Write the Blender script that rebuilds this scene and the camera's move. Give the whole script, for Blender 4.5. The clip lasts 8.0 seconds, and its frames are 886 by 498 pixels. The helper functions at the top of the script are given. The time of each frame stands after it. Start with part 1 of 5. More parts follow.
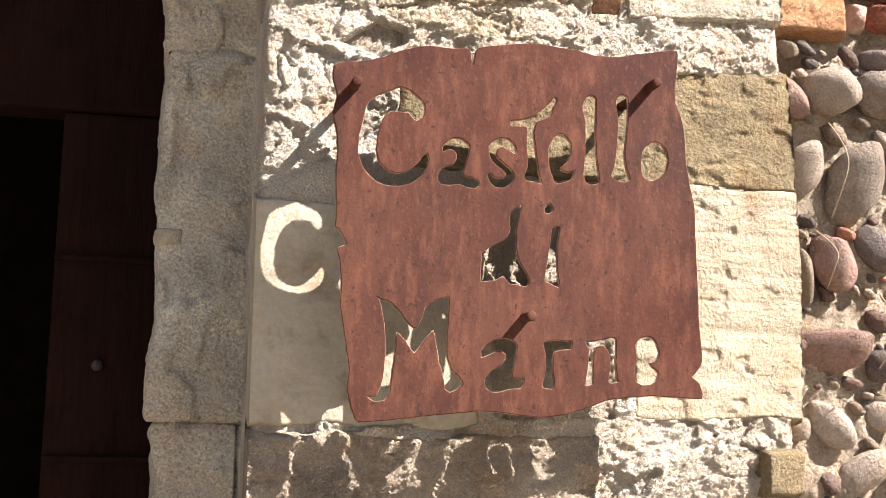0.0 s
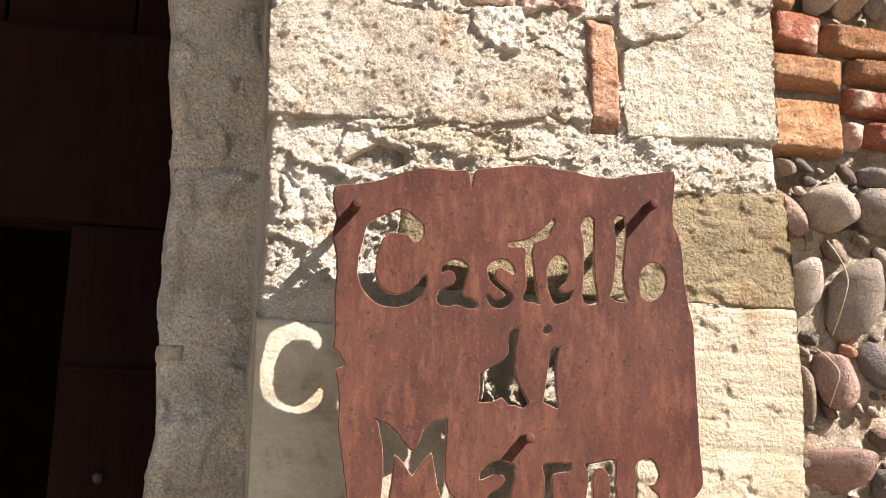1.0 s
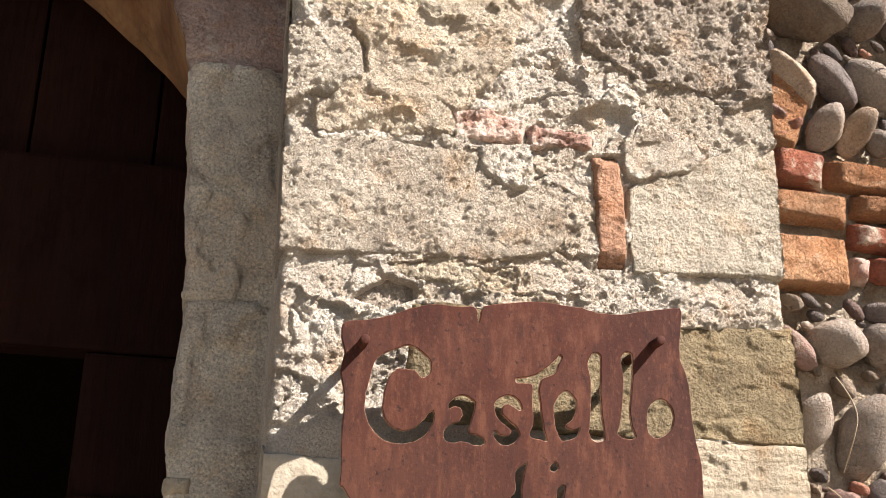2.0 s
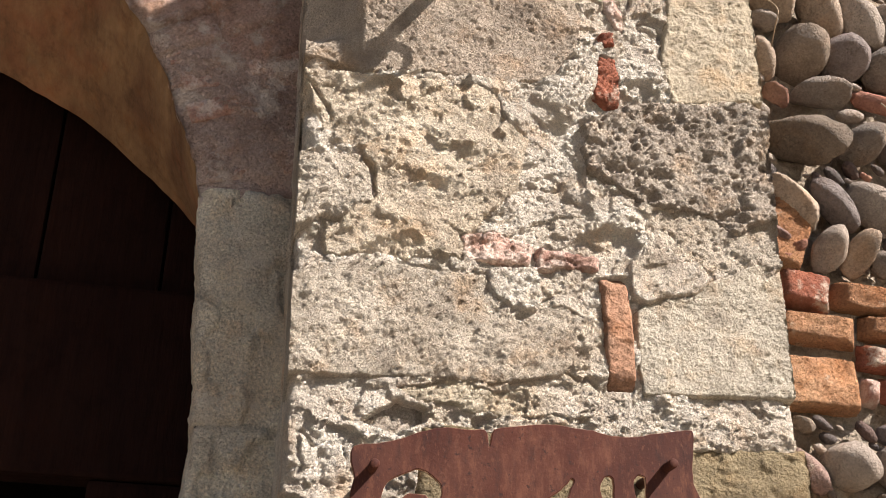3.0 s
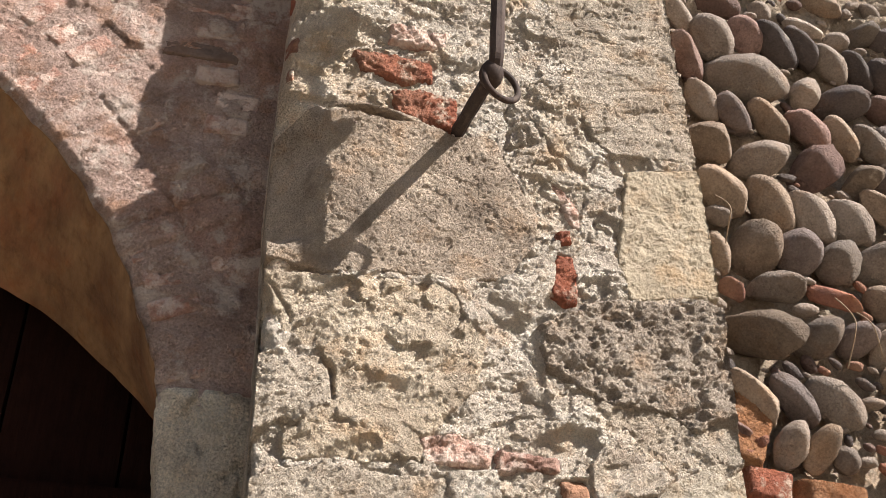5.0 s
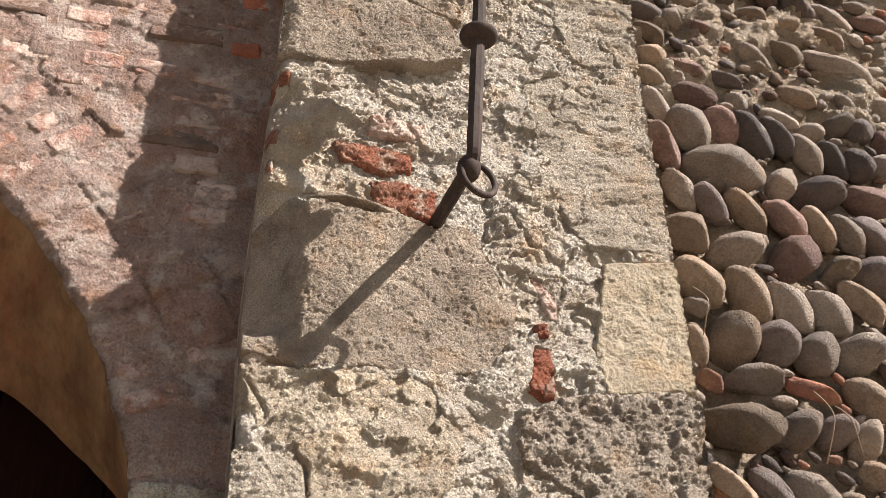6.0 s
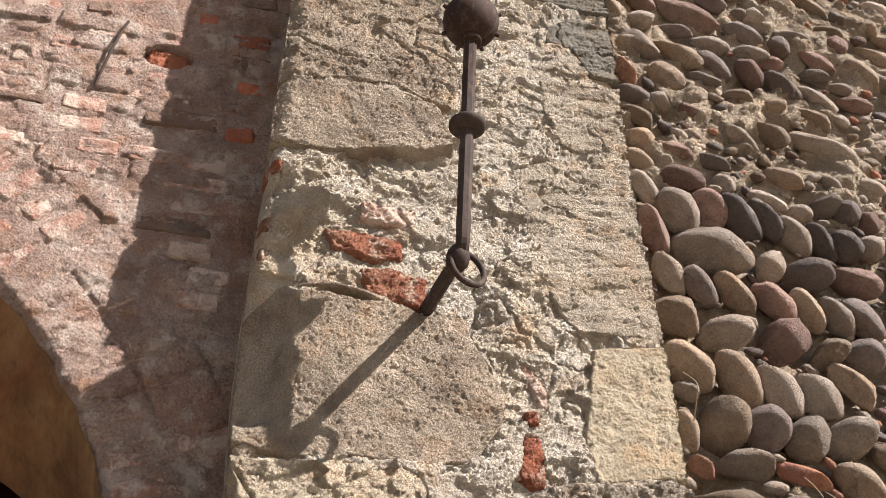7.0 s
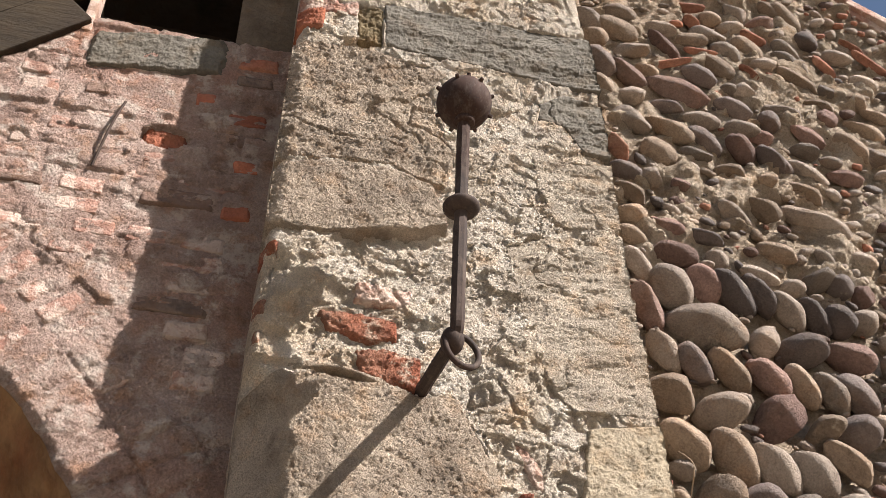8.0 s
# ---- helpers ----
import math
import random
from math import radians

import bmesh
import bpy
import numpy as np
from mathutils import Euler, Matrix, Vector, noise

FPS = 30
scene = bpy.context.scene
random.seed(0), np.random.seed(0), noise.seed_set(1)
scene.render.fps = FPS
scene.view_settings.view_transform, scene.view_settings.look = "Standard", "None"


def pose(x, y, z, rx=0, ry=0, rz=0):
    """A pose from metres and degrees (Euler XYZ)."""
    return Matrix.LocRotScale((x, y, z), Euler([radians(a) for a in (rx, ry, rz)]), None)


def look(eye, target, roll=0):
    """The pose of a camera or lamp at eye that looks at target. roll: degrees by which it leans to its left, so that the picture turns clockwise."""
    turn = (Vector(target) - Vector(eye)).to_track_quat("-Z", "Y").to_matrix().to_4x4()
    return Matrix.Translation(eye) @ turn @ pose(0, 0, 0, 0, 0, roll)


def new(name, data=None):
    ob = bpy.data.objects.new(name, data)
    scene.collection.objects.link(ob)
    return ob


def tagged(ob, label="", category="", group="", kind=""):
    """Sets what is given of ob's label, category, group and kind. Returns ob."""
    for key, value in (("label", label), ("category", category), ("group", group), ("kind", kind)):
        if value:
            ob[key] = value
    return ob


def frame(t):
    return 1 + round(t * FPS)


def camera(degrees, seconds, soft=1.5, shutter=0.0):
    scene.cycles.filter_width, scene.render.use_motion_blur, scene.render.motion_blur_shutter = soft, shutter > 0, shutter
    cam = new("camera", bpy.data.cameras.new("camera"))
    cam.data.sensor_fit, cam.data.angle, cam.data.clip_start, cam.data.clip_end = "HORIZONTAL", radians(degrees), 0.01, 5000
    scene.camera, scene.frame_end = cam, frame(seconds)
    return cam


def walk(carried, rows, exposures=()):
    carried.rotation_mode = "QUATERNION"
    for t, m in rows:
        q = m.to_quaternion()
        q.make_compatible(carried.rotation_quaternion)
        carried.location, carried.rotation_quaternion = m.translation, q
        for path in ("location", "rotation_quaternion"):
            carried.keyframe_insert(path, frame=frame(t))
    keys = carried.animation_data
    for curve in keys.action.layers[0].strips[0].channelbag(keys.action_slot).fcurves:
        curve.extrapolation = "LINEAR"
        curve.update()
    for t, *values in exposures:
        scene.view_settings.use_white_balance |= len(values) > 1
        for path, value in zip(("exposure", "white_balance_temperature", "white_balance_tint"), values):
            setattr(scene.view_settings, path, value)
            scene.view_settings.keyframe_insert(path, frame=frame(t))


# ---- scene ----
# ---------------------------------------------------------------- camera: stands before the gate and tilts up
cam = camera(41.0, 8.0, soft=0.7)
ROWS = [
    (0.0, -0.0237, -1.9050, 1.4445, 98.438, -1.096, -13.066),
    (0.5, -0.0149, -1.9212, 1.4694, 99.935, -1.128, -12.754),
    (1.0, -0.0075, -1.9271, 1.4878, 102.874, -1.312, -12.496),
    (1.5, -0.0047, -1.9363, 1.4890, 105.762, -1.554, -12.333),
    (2.0, -0.0004, -1.9548, 1.5116, 108.544, -1.814, -11.844),
    (3.5, -0.0206, -1.9499, 1.4988, 117.288, -1.353, -11.866),
    (4.0, -0.0101, -1.9617, 1.5227, 119.135, -1.048, -12.230),
    (4.5, -0.0043, -1.9800, 1.5432, 120.849, -0.797, -12.443),
    (6.0, 0.0108, -2.0216, 1.6088, 125.857, -0.420, -13.443),
    (6.5, 0.0147, -2.0502, 1.6280, 127.303, -0.429, -13.466),
    (7.0, 0.0182, -2.0738, 1.6447, 128.787, -0.200, -13.336),
    (7.5, 0.0163, -2.0935, 1.6639, 130.201, -0.113, -13.444),
    (8.0, 0.0136, -2.1140, 1.6745, 131.631, 0.198, -13.211),
]
EXPOSURES = [(0.0, 2.05), (1.0, 1.93), (2.0, 1.61), (3.5, 1.34), (4.5, 1.25), (6.0, 1.23), (8.0, 1.27)]
walk(cam, [(t, pose(x, y, z, rx, ry, rz)) for t, x, y, z, rx, ry, rz in ROWS], EXPOSURES)

# ---------------------------------------------------------------- daylight
SUN = Vector((-1.16, 1.0, -1.39)).normalized()      # the way the sunlight goes
world = bpy.data.worlds.new("sky")
scene.world = world
world.use_nodes = True
wn = world.node_tree.nodes
sky = wn.new("ShaderNodeTexSky")
sky.sky_type, sky.sun_disc = "NISHITA", False
sky.sun_elevation = math.asin(-SUN.z)
sky.sun_rotation = math.atan2(-SUN.x, -SUN.y)
wn["Background"].inputs["Strength"].default_value = 0.046
world.node_tree.links.new(sky.outputs["Color"], wn["Background"].inputs["Color"])
lamp = bpy.data.lights.new("sun", "SUN")
lamp.energy, lamp.angle, lamp.color = 5.0, radians(0.53), (1.0, 0.95, 0.91)
sun = new("sun", lamp)
sun.matrix_world = look(-SUN * 20, (0, 0, 0))


# ---------------------------------------------------------------- arithmetic for rough surfaces
def lattice(ix, iy, seed):
    h = (ix.astype(np.int64) * 374761393 + iy.astype(np.int64) * 668265263 + seed * 974634777) & 0xFFFFFFFF
    h = ((h ^ (h >> 13)) * 1274126177) & 0xFFFFFFFF
    return ((h ^ (h >> 16)) & 0xFFFF) / 65535.0


def vnoise(x, y, seed=0):
    ix, iy = np.floor(x), np.floor(y)
    fx, fy = x - ix, y - iy
    fx, fy = fx * fx * (3 - 2 * fx), fy * fy * (3 - 2 * fy)
    a, b = lattice(ix, iy, seed), lattice(ix + 1, iy, seed)
    c, d = lattice(ix, iy + 1, seed), lattice(ix + 1, iy + 1, seed)
    return (a + (b - a) * fx) * (1 - fy) + (c + (d - c) * fx) * fy


def fbm(x, y, seed=0, octaves=4):
    total, amp, norm = 0.0, 1.0, 0.0
    for k in range(octaves):
        total, norm = total + amp * (vnoise(x, y, seed + 17 * k) - 0.5), norm + amp
        x, y, amp = x * 2.03 + 5.1, y * 2.03 - 3.7, amp * 0.55
    return 2 * total / norm


def grains(x, y, seed=0):
    """Rounded crumbs one unit apart with sharp creases between them: 1 on a crumb, 0 in a crease."""
    x, y = x + 0.5 * fbm(x * 0.9, y * 0.9, seed + 2, 2), y + 0.5 * fbm(x * 0.9, y * 0.9, seed + 3, 2)
    ix, iy = np.floor(x), np.floor(y)
    near = np.full(np.shape(x), 9.0)
    for dx in (-1, 0, 1):
        for dy in (-1, 0, 1):
            px = ix + dx + lattice(ix + dx, iy + dy, seed)
            py = iy + dy + lattice(ix + dx, iy + dy, seed + 5)
            near = np.minimum(near, np.hypot(x - px, y - py) * (0.8 + 0.6 * lattice(ix + dx, iy + dy, seed + 9)))
    return np.clip(1 - near, 0, 1)


def chips(x, y, seed=0, drop=1.0):
    """Broken facets about one unit wide, each with a slope and (times drop) a height of its own, about -1 to 1."""
    x, y = x + 0.7 * fbm(x * 0.8, y * 0.8, seed + 2, 3), y + 0.7 * fbm(x * 0.8, y * 0.8, seed + 3, 3)
    ix, iy = np.floor(x), np.floor(y)
    near, value = np.full(np.shape(x), 9.0), np.zeros(np.shape(x))
    for dx in (-1, 0, 1):
        for dy in (-1, 0, 1):
            jx, jy = ix + dx, iy + dy
            ox, oy = x - jx - lattice(jx, jy, seed), y - jy - lattice(jx, jy, seed + 5)
            far = np.hypot(ox, oy)
            facet = drop * (lattice(jx, jy, seed + 6) - 0.5) + 1.6 * (lattice(jx, jy, seed + 7) - 0.5) * ox + 1.9 * (lattice(jx, jy, seed + 8) - 0.45) * oy
            value = np.where(far < near, facet, value)
            near = np.minimum(near, far)
    return value


def terrace(f, low, high):
    t = np.clip((f - low) / (high - low), 0, 1)
    return t * t * (3 - 2 * t)


def crumble(x, z, seed):
    """Fine crumbly relief, about -1 to 1."""
    flakes_ = chips(x * 34 + z * 9, z * 58 - x * 14, seed + 11, 0.3)
    gravel = 0.55 * np.maximum(grains(x * 70, z * 92, seed + 7), 0.3) + 0.9 * np.maximum(grains(x * 130, z * 150, seed + 8), 0.3) - 0.72
    return 0.75 * fbm(x * 24, z * 34, seed, 4) + 0.55 * flakes_ + 0.75 * gravel + 0.40 * chips(x * 110, z * 140, seed + 12, 0.5) + 0.30 * (vnoise(x * 260, z * 260, seed + 9) - 0.5)


def grid_mesh(name, P, keep=None):
    """A mesh from an array of points, rows x columns x 3."""
    n, m = P.shape[:2]
    idx = np.arange(n * m).reshape(n, m)
    quads = np.stack([idx[:-1, :-1], idx[:-1, 1:], idx[1:, 1:], idx[1:, :-1]], -1).reshape(-1, 4)
    if keep is not None:
        quads = quads[keep.reshape(-1)]
    me = bpy.data.meshes.new(name)
    me.from_pydata(P.reshape(-1, 3).tolist(), [], quads.tolist())
    me.polygons.foreach_set("use_smooth", np.ones(len(me.polygons), dtype=bool))
    me.update()
    return me


def put(name, me, material, parent=None, label="", at=None):
    ob = new(name, me)
    if material and not me.materials:
        me.materials.append(material)
    if at is not None:
        ob.matrix_world = at
    if parent:
        ob.parent = parent
    return tagged(ob, label)


def part(name, bm, material, parent=None, label="", smooth=False):
    me = bpy.data.meshes.new(name)
    bm.normal_update()
    bm.to_mesh(me)
    bm.free()
    if smooth:
        me.polygons.foreach_set("use_smooth", np.ones(len(me.polygons), dtype=bool))
    return put(name, me, material, parent, label)


def block(bm, x0, x1, y0, y1, z0, z1, bevel=0.0, wobble=0.0, cuts=0):
    made = bmesh.ops.create_cube(bm, size=1, matrix=Matrix.LocRotScale(((x0 + x1) / 2, (y0 + y1) / 2, (z0 + z1) / 2), None, (x1 - x0, y1 - y0, z1 - z0)))
    if bevel:
        edges = list({e for v in made["verts"] for e in v.link_edges})
        bmesh.ops.bevel(bm, geom=edges, offset=bevel, segments=2, affect="EDGES", profile=0.6)
    if cuts:
        bmesh.ops.subdivide_edges(bm, edges=bm.edges[:], cuts=cuts, use_grid_fill=True)
    if wobble:
        for v in bm.verts:
            v.co += noise.noise_vector(v.co * 9) * wobble
    return bm


# ---------------------------------------------------------------- materials
def material(name, rough=0.9, metal=0.0):
    m = bpy.data.materials.new(name)
    m.use_nodes = True
    bsdf = m.node_tree.nodes["Principled BSDF"]
    bsdf.inputs["Roughness"].default_value = rough
    bsdf.inputs["Metallic"].default_value = metal
    return m, m.node_tree, bsdf


def tex(nt, scale, detail=6, rough=0.6, stretch=(1, 1, 1), kind="noise"):
    geo = nt.nodes.new("ShaderNodeNewGeometry")
    mp = nt.nodes.new("ShaderNodeMapping")
    mp.inputs["Scale"].default_value = stretch
    nt.links.new(geo.outputs["Position"], mp.inputs["Vector"])
    if kind == "noise":
        n = nt.nodes.new("ShaderNodeTexNoise")
        n.inputs["Detail"].default_value, n.inputs["Roughness"].default_value = detail, rough
        out = n.outputs["Fac"]
    else:
        n = nt.nodes.new("ShaderNodeTexVoronoi")
        out = n.outputs["Distance"]
    n.inputs["Scale"].default_value = scale
    nt.links.new(mp.outputs["Vector"], n.inputs["Vector"])
    return out


def ramp(nt, fac, stops):
    r = nt.nodes.new("ShaderNodeValToRGB")
    while len(r.color_ramp.elements) < len(stops):
        r.color_ramp.elements.new(0.5)
    for e, (p, c) in zip(r.color_ramp.elements, stops):
        e.position, e.color = p, (*c, 1) if len(c) == 3 else c
    nt.links.new(fac, r.inputs["Fac"])
    return r.outputs["Color"]


def mix(nt, fac, a, b, kind="MIX"):
    n = nt.nodes.new("ShaderNodeMix")
    n.data_type, n.blend_type = "RGBA", kind
    for key, value in ((0, fac), (6, a), (7, b)):
        if isinstance(value, (int, float)):
            n.inputs[key].default_value = value
        elif isinstance(value, tuple):
            n.inputs[key].default_value = (*value, 1)
        else:
            nt.links.new(value, n.inputs[key])
    return n.outputs[2]


def bump(nt, bsdf, height, strength, distance, under=None):
    b = nt.nodes.new("ShaderNodeBump")
    b.inputs["Strength"].default_value, b.inputs["Distance"].default_value = strength, distance
    nt.links.new(height, b.inputs["Height"])
    if under is not None:
        nt.links.new(under, b.inputs["Normal"])
    nt.links.new(b.outputs["Normal"], bsdf.inputs["Normal"])
    return b.outputs["Normal"]


def stone(name, light, dark, stain, fine=90, relief=0.004, speck=0.5, rough=0.92, coat=None, vary=0.0, stretch=(1, 1, 1), gloss=0.25, tint=0.8):
    """A weathered mineral surface: two tones in clouds, stains, fine dark specks and grain."""
    m, nt, bsdf = material(name, rough)
    bsdf.inputs["Specular IOR Level"].default_value = gloss
    clouds = ramp(nt, tex(nt, 7, 7, 0.62, stretch), [(0.34, dark), (0.64, light)])
    stains = ramp(nt, tex(nt, 2.6, 5, 0.65), [(0.5, (0, 0, 0)), (0.72, (1, 1, 1))])
    colour = mix(nt, stains, clouds, stain)
    warm = ramp(nt, tex(nt, 11, 6, 0.65), [(0.52, (1, 1, 1)), (0.68, (1.0, 0.84, 0.69))])
    grey = ramp(nt, tex(nt, 17, 6, 0.7), [(0.52, (1, 1, 1)), (0.70, (0.58, 0.54, 0.52))])
    colour = mix(nt, tint, colour, mix(nt, 1.0, colour, mix(nt, 1.0, warm, grey, "MULTIPLY"), "MULTIPLY"))
    grain = tex(nt, fine, 8, 0.7, stretch)
    dots = ramp(nt, grain, [(0.20, (1, 1, 1)), (0.31, (0, 0, 0))])
    shade = ramp(nt, tex(nt, fine * 1.7, 5, 0.75, stretch), [(0.34, (0.60, 0.58, 0.56)), (0.5, (1.04, 1.04, 1.04)), (0.64, (1.40, 1.40, 1.40))])
    colour = mix(nt, min(1.0, speck * 1.2), colour, mix(nt, 1.0, colour, shade, "MULTIPLY"))
    faded = mix(nt, speck, (0, 0, 0), dots)
    colour = mix(nt, faded, colour, tuple(c * 0.45 for c in dark))
    if coat:
        cover = ramp(nt, tex(nt, 13, 8, 0.7), [(coat[1], (0, 0, 0)), (coat[1] + 0.1, (1, 1, 1))])
        colour = mix(nt, cover, colour, coat[0])
    if vary:
        info = nt.nodes.new("ShaderNodeObjectInfo")
        hsv = nt.nodes.new("ShaderNodeHueSaturation")
        mr = nt.nodes.new("ShaderNodeMapRange")
        mr.inputs["To Min"].default_value, mr.inputs["To Max"].default_value = 1 - vary, 1 + vary
        nt.links.new(info.outputs["Random"], mr.inputs["Value"])
        nt.links.new(mr.outputs["Result"], hsv.inputs["Value"])
        nt.links.new(colour, hsv.inputs["Color"])
        colour = hsv.outputs["Color"]
    nt.links.new(colour, bsdf.inputs["Base Color"])
    black, white = (0, 0, 0), (1, 1, 1)
    if relief >= 0.005:
        crinkle = ramp(nt, tex(nt, fine * 0.36, 5, 0.6, stretch), [(0.40, black), (0.5, white), (0.60, black)])
        first = bump(nt, bsdf, crinkle, 1.0, relief * 0.9)
        crumb = ramp(nt, tex(nt, fine * 0.9, 6, 0.65, stretch, "cells"), [(0.1, white), (0.75, black)])
        first = bump(nt, bsdf, crumb, 1.0, relief * 0.8, first)
        grit = ramp(nt, tex(nt, fine * 1.5, 6, 0.7, stretch), [(0.38, black), (0.62, white)])
        bump(nt, bsdf, grit, 1.0, relief * 0.85, first)
    else:
        worn = ramp(nt, tex(nt, fine * 0.55, 9, 0.72, stretch), [(0.30, black), (0.46, (0.62, 0.62, 0.62)), (0.70, white)])
        first = bump(nt, bsdf, worn, 1.0, relief * 1.3)
        bump(nt, bsdf, ramp(nt, tex(nt, fine * 2.0, 4, 0.6, stretch), [(0.36, black), (0.64, white)]), 1.0, relief * 0.55, first)
    return m


MORTAR = stone("lime_mortar", (0.90, 0.79, 0.66), (0.63, 0.52, 0.415), (0.72, 0.55, 0.38), 150, 0.007)
MORTAR_WALL = stone("sandy_mortar", (0.60, 0.48, 0.365), (0.40, 0.31, 0.225), (0.50, 0.36, 0.245), 90, 0.008)
GREY = stone("grey_sandstone", (0.69, 0.58, 0.46), (0.46, 0.38, 0.295), (0.52, 0.41, 0.305), 170, 0.005, 0.6)
BROWN = stone("brown_granular_stone", (0.62, 0.495, 0.38), (0.33, 0.258, 0.196), (0.44, 0.335, 0.24), 160, 0.005, 0.6)
BEIGE = stone("pale_tooled_sandstone", (0.40, 0.33, 0.238), (0.29, 0.235, 0.165), (0.34, 0.27, 0.18), 80, 0.0025, 0.35)
OCHRE = stone("ochre_sandstone", (0.27, 0.205, 0.118), (0.15, 0.112, 0.064), (0.20, 0.145, 0.08), 90, 0.004, 0.5)
SMOOTH = stone("smooth_beige_stone", (0.36, 0.305, 0.23), (0.285, 0.24, 0.18), (0.31, 0.25, 0.175), 60, 0.001, 0.15)
YELLOW = stone("crumbling_yellow_mortar", (0.86, 0.715, 0.545), (0.60, 0.475, 0.35), (0.76, 0.575, 0.39), 150, 0.007)
CREAM = stone("smooth_cream_stone", (0.74, 0.62, 0.46), (0.56, 0.46, 0.335), (0.66, 0.52, 0.37), 110, 0.006, 0.5)
DRESSED = stone("dressed_grey_stone", (0.50, 0.43, 0.335), (0.36, 0.305, 0.235), (0.42, 0.345, 0.255), 110, 0.004, 0.5)
PITTED = stone("dark_pitted_stone", (0.56, 0.46, 0.365), (0.34, 0.27, 0.215), (0.42, 0.34, 0.265), 120, 0.006, 0.7)
SLATE = stone("grey_slab", (0.165, 0.145, 0.118), (0.11, 0.097, 0.08), (0.14, 0.12, 0.095), 60, 0.003, 0.3)
JAMB = stone("worn_jamb_limestone", (0.90, 0.79, 0.63), (0.62, 0.53, 0.42), (0.74, 0.57, 0.40), 110, 0.006, 0.7, coat=((0.80, 0.68, 0.54), 0.56), tint=0.55)
BRICK = stone("red_brick", (0.42, 0.15, 0.085), (0.3, 0.1, 0.06), (0.4, 0.24, 0.16), 90, 0.003, 0.35, vary=0.25)
BRICK_RAW = stone("mortar_smeared_brick", (0.42, 0.15, 0.085), (0.28, 0.09, 0.055), (0.40, 0.24, 0.16), 90, 0.005, 0.45, coat=((0.70, 0.57, 0.44), 0.55))
BRICK_TAN = stone("tan_brick", (0.33, 0.18, 0.11), (0.24, 0.125, 0.075), (0.31, 0.21, 0.145), 70, 0.004, 0.45, vary=0.2)
BRICK_ORANGE = stone("orange_brick", (0.50, 0.25, 0.12), (0.36, 0.165, 0.08), (0.44, 0.28, 0.17), 90, 0.006, 0.5, coat=((0.52, 0.40, 0.29), 0.60), vary=0.2)
BRICK_DULL = stone("dull_brown_brick", (0.27, 0.175, 0.135), (0.19, 0.12, 0.09), (0.25, 0.18, 0.14), 80, 0.004, 0.45, vary=0.2)
BRICK_OLD = stone("limewashed_brick", (0.43, 0.25, 0.19), (0.34, 0.185, 0.14), (0.46, 0.33, 0.25), 80, 0.004, 0.45, coat=((0.56, 0.42, 0.345), 0.44), vary=0.15)
PLASTER_WALL = stone("pinkish_lime_plaster", (0.57, 0.415, 0.345), (0.37, 0.245, 0.197), (0.48, 0.265, 0.195), 100, 0.006, 0.5, coat=((0.66, 0.53, 0.45), 0.52), tint=1.0)
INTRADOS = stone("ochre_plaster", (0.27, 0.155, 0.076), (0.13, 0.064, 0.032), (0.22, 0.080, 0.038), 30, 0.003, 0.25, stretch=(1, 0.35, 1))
PAVING = stone("pale_paving", (0.31, 0.27, 0.215), (0.22, 0.19, 0.15), (0.265, 0.23, 0.18), 20, 0.004, 0.3)
SHARD = stone("brick_shard", (0.36, 0.17, 0.11), (0.25, 0.11, 0.076), (0.36, 0.25, 0.18), 90, 0.004, 0.4, vary=0.25)
COBBLE = [
    stone("grey_cobble", (0.307, 0.245, 0.195), (0.208, 0.163, 0.131), (0.248, 0.186, 0.138), 110, 0.0034, 0.5, 0.75, vary=0.4, tint=0.7, coat=((0.52, 0.43, 0.33), 0.63)),
    stone("slate_cobble", (0.180, 0.140, 0.122), (0.116, 0.088, 0.078), (0.172, 0.121, 0.095), 110, 0.0034, 0.5, 0.7, vary=0.4, tint=0.7, coat=((0.52, 0.43, 0.33), 0.63)),
    stone("tan_cobble", (0.305, 0.225, 0.163), (0.209, 0.152, 0.108), (0.264, 0.187, 0.128), 100, 0.0034, 0.5, 0.8, vary=0.4, tint=0.7, coat=((0.52, 0.43, 0.33), 0.63)),
    stone("reddish_cobble", (0.257, 0.162, 0.130), (0.172, 0.104, 0.085), (0.216, 0.157, 0.125), 90, 0.004, 0.5, 0.8, vary=0.4, tint=0.7, coat=((0.52, 0.43, 0.33), 0.63)),
    stone("pale_cobble", (0.396, 0.317, 0.256), (0.285, 0.224, 0.180), (0.323, 0.242, 0.180), 100, 0.0034, 0.5, 0.8, vary=0.35, tint=0.7, coat=((0.52, 0.43, 0.33), 0.63)),
]


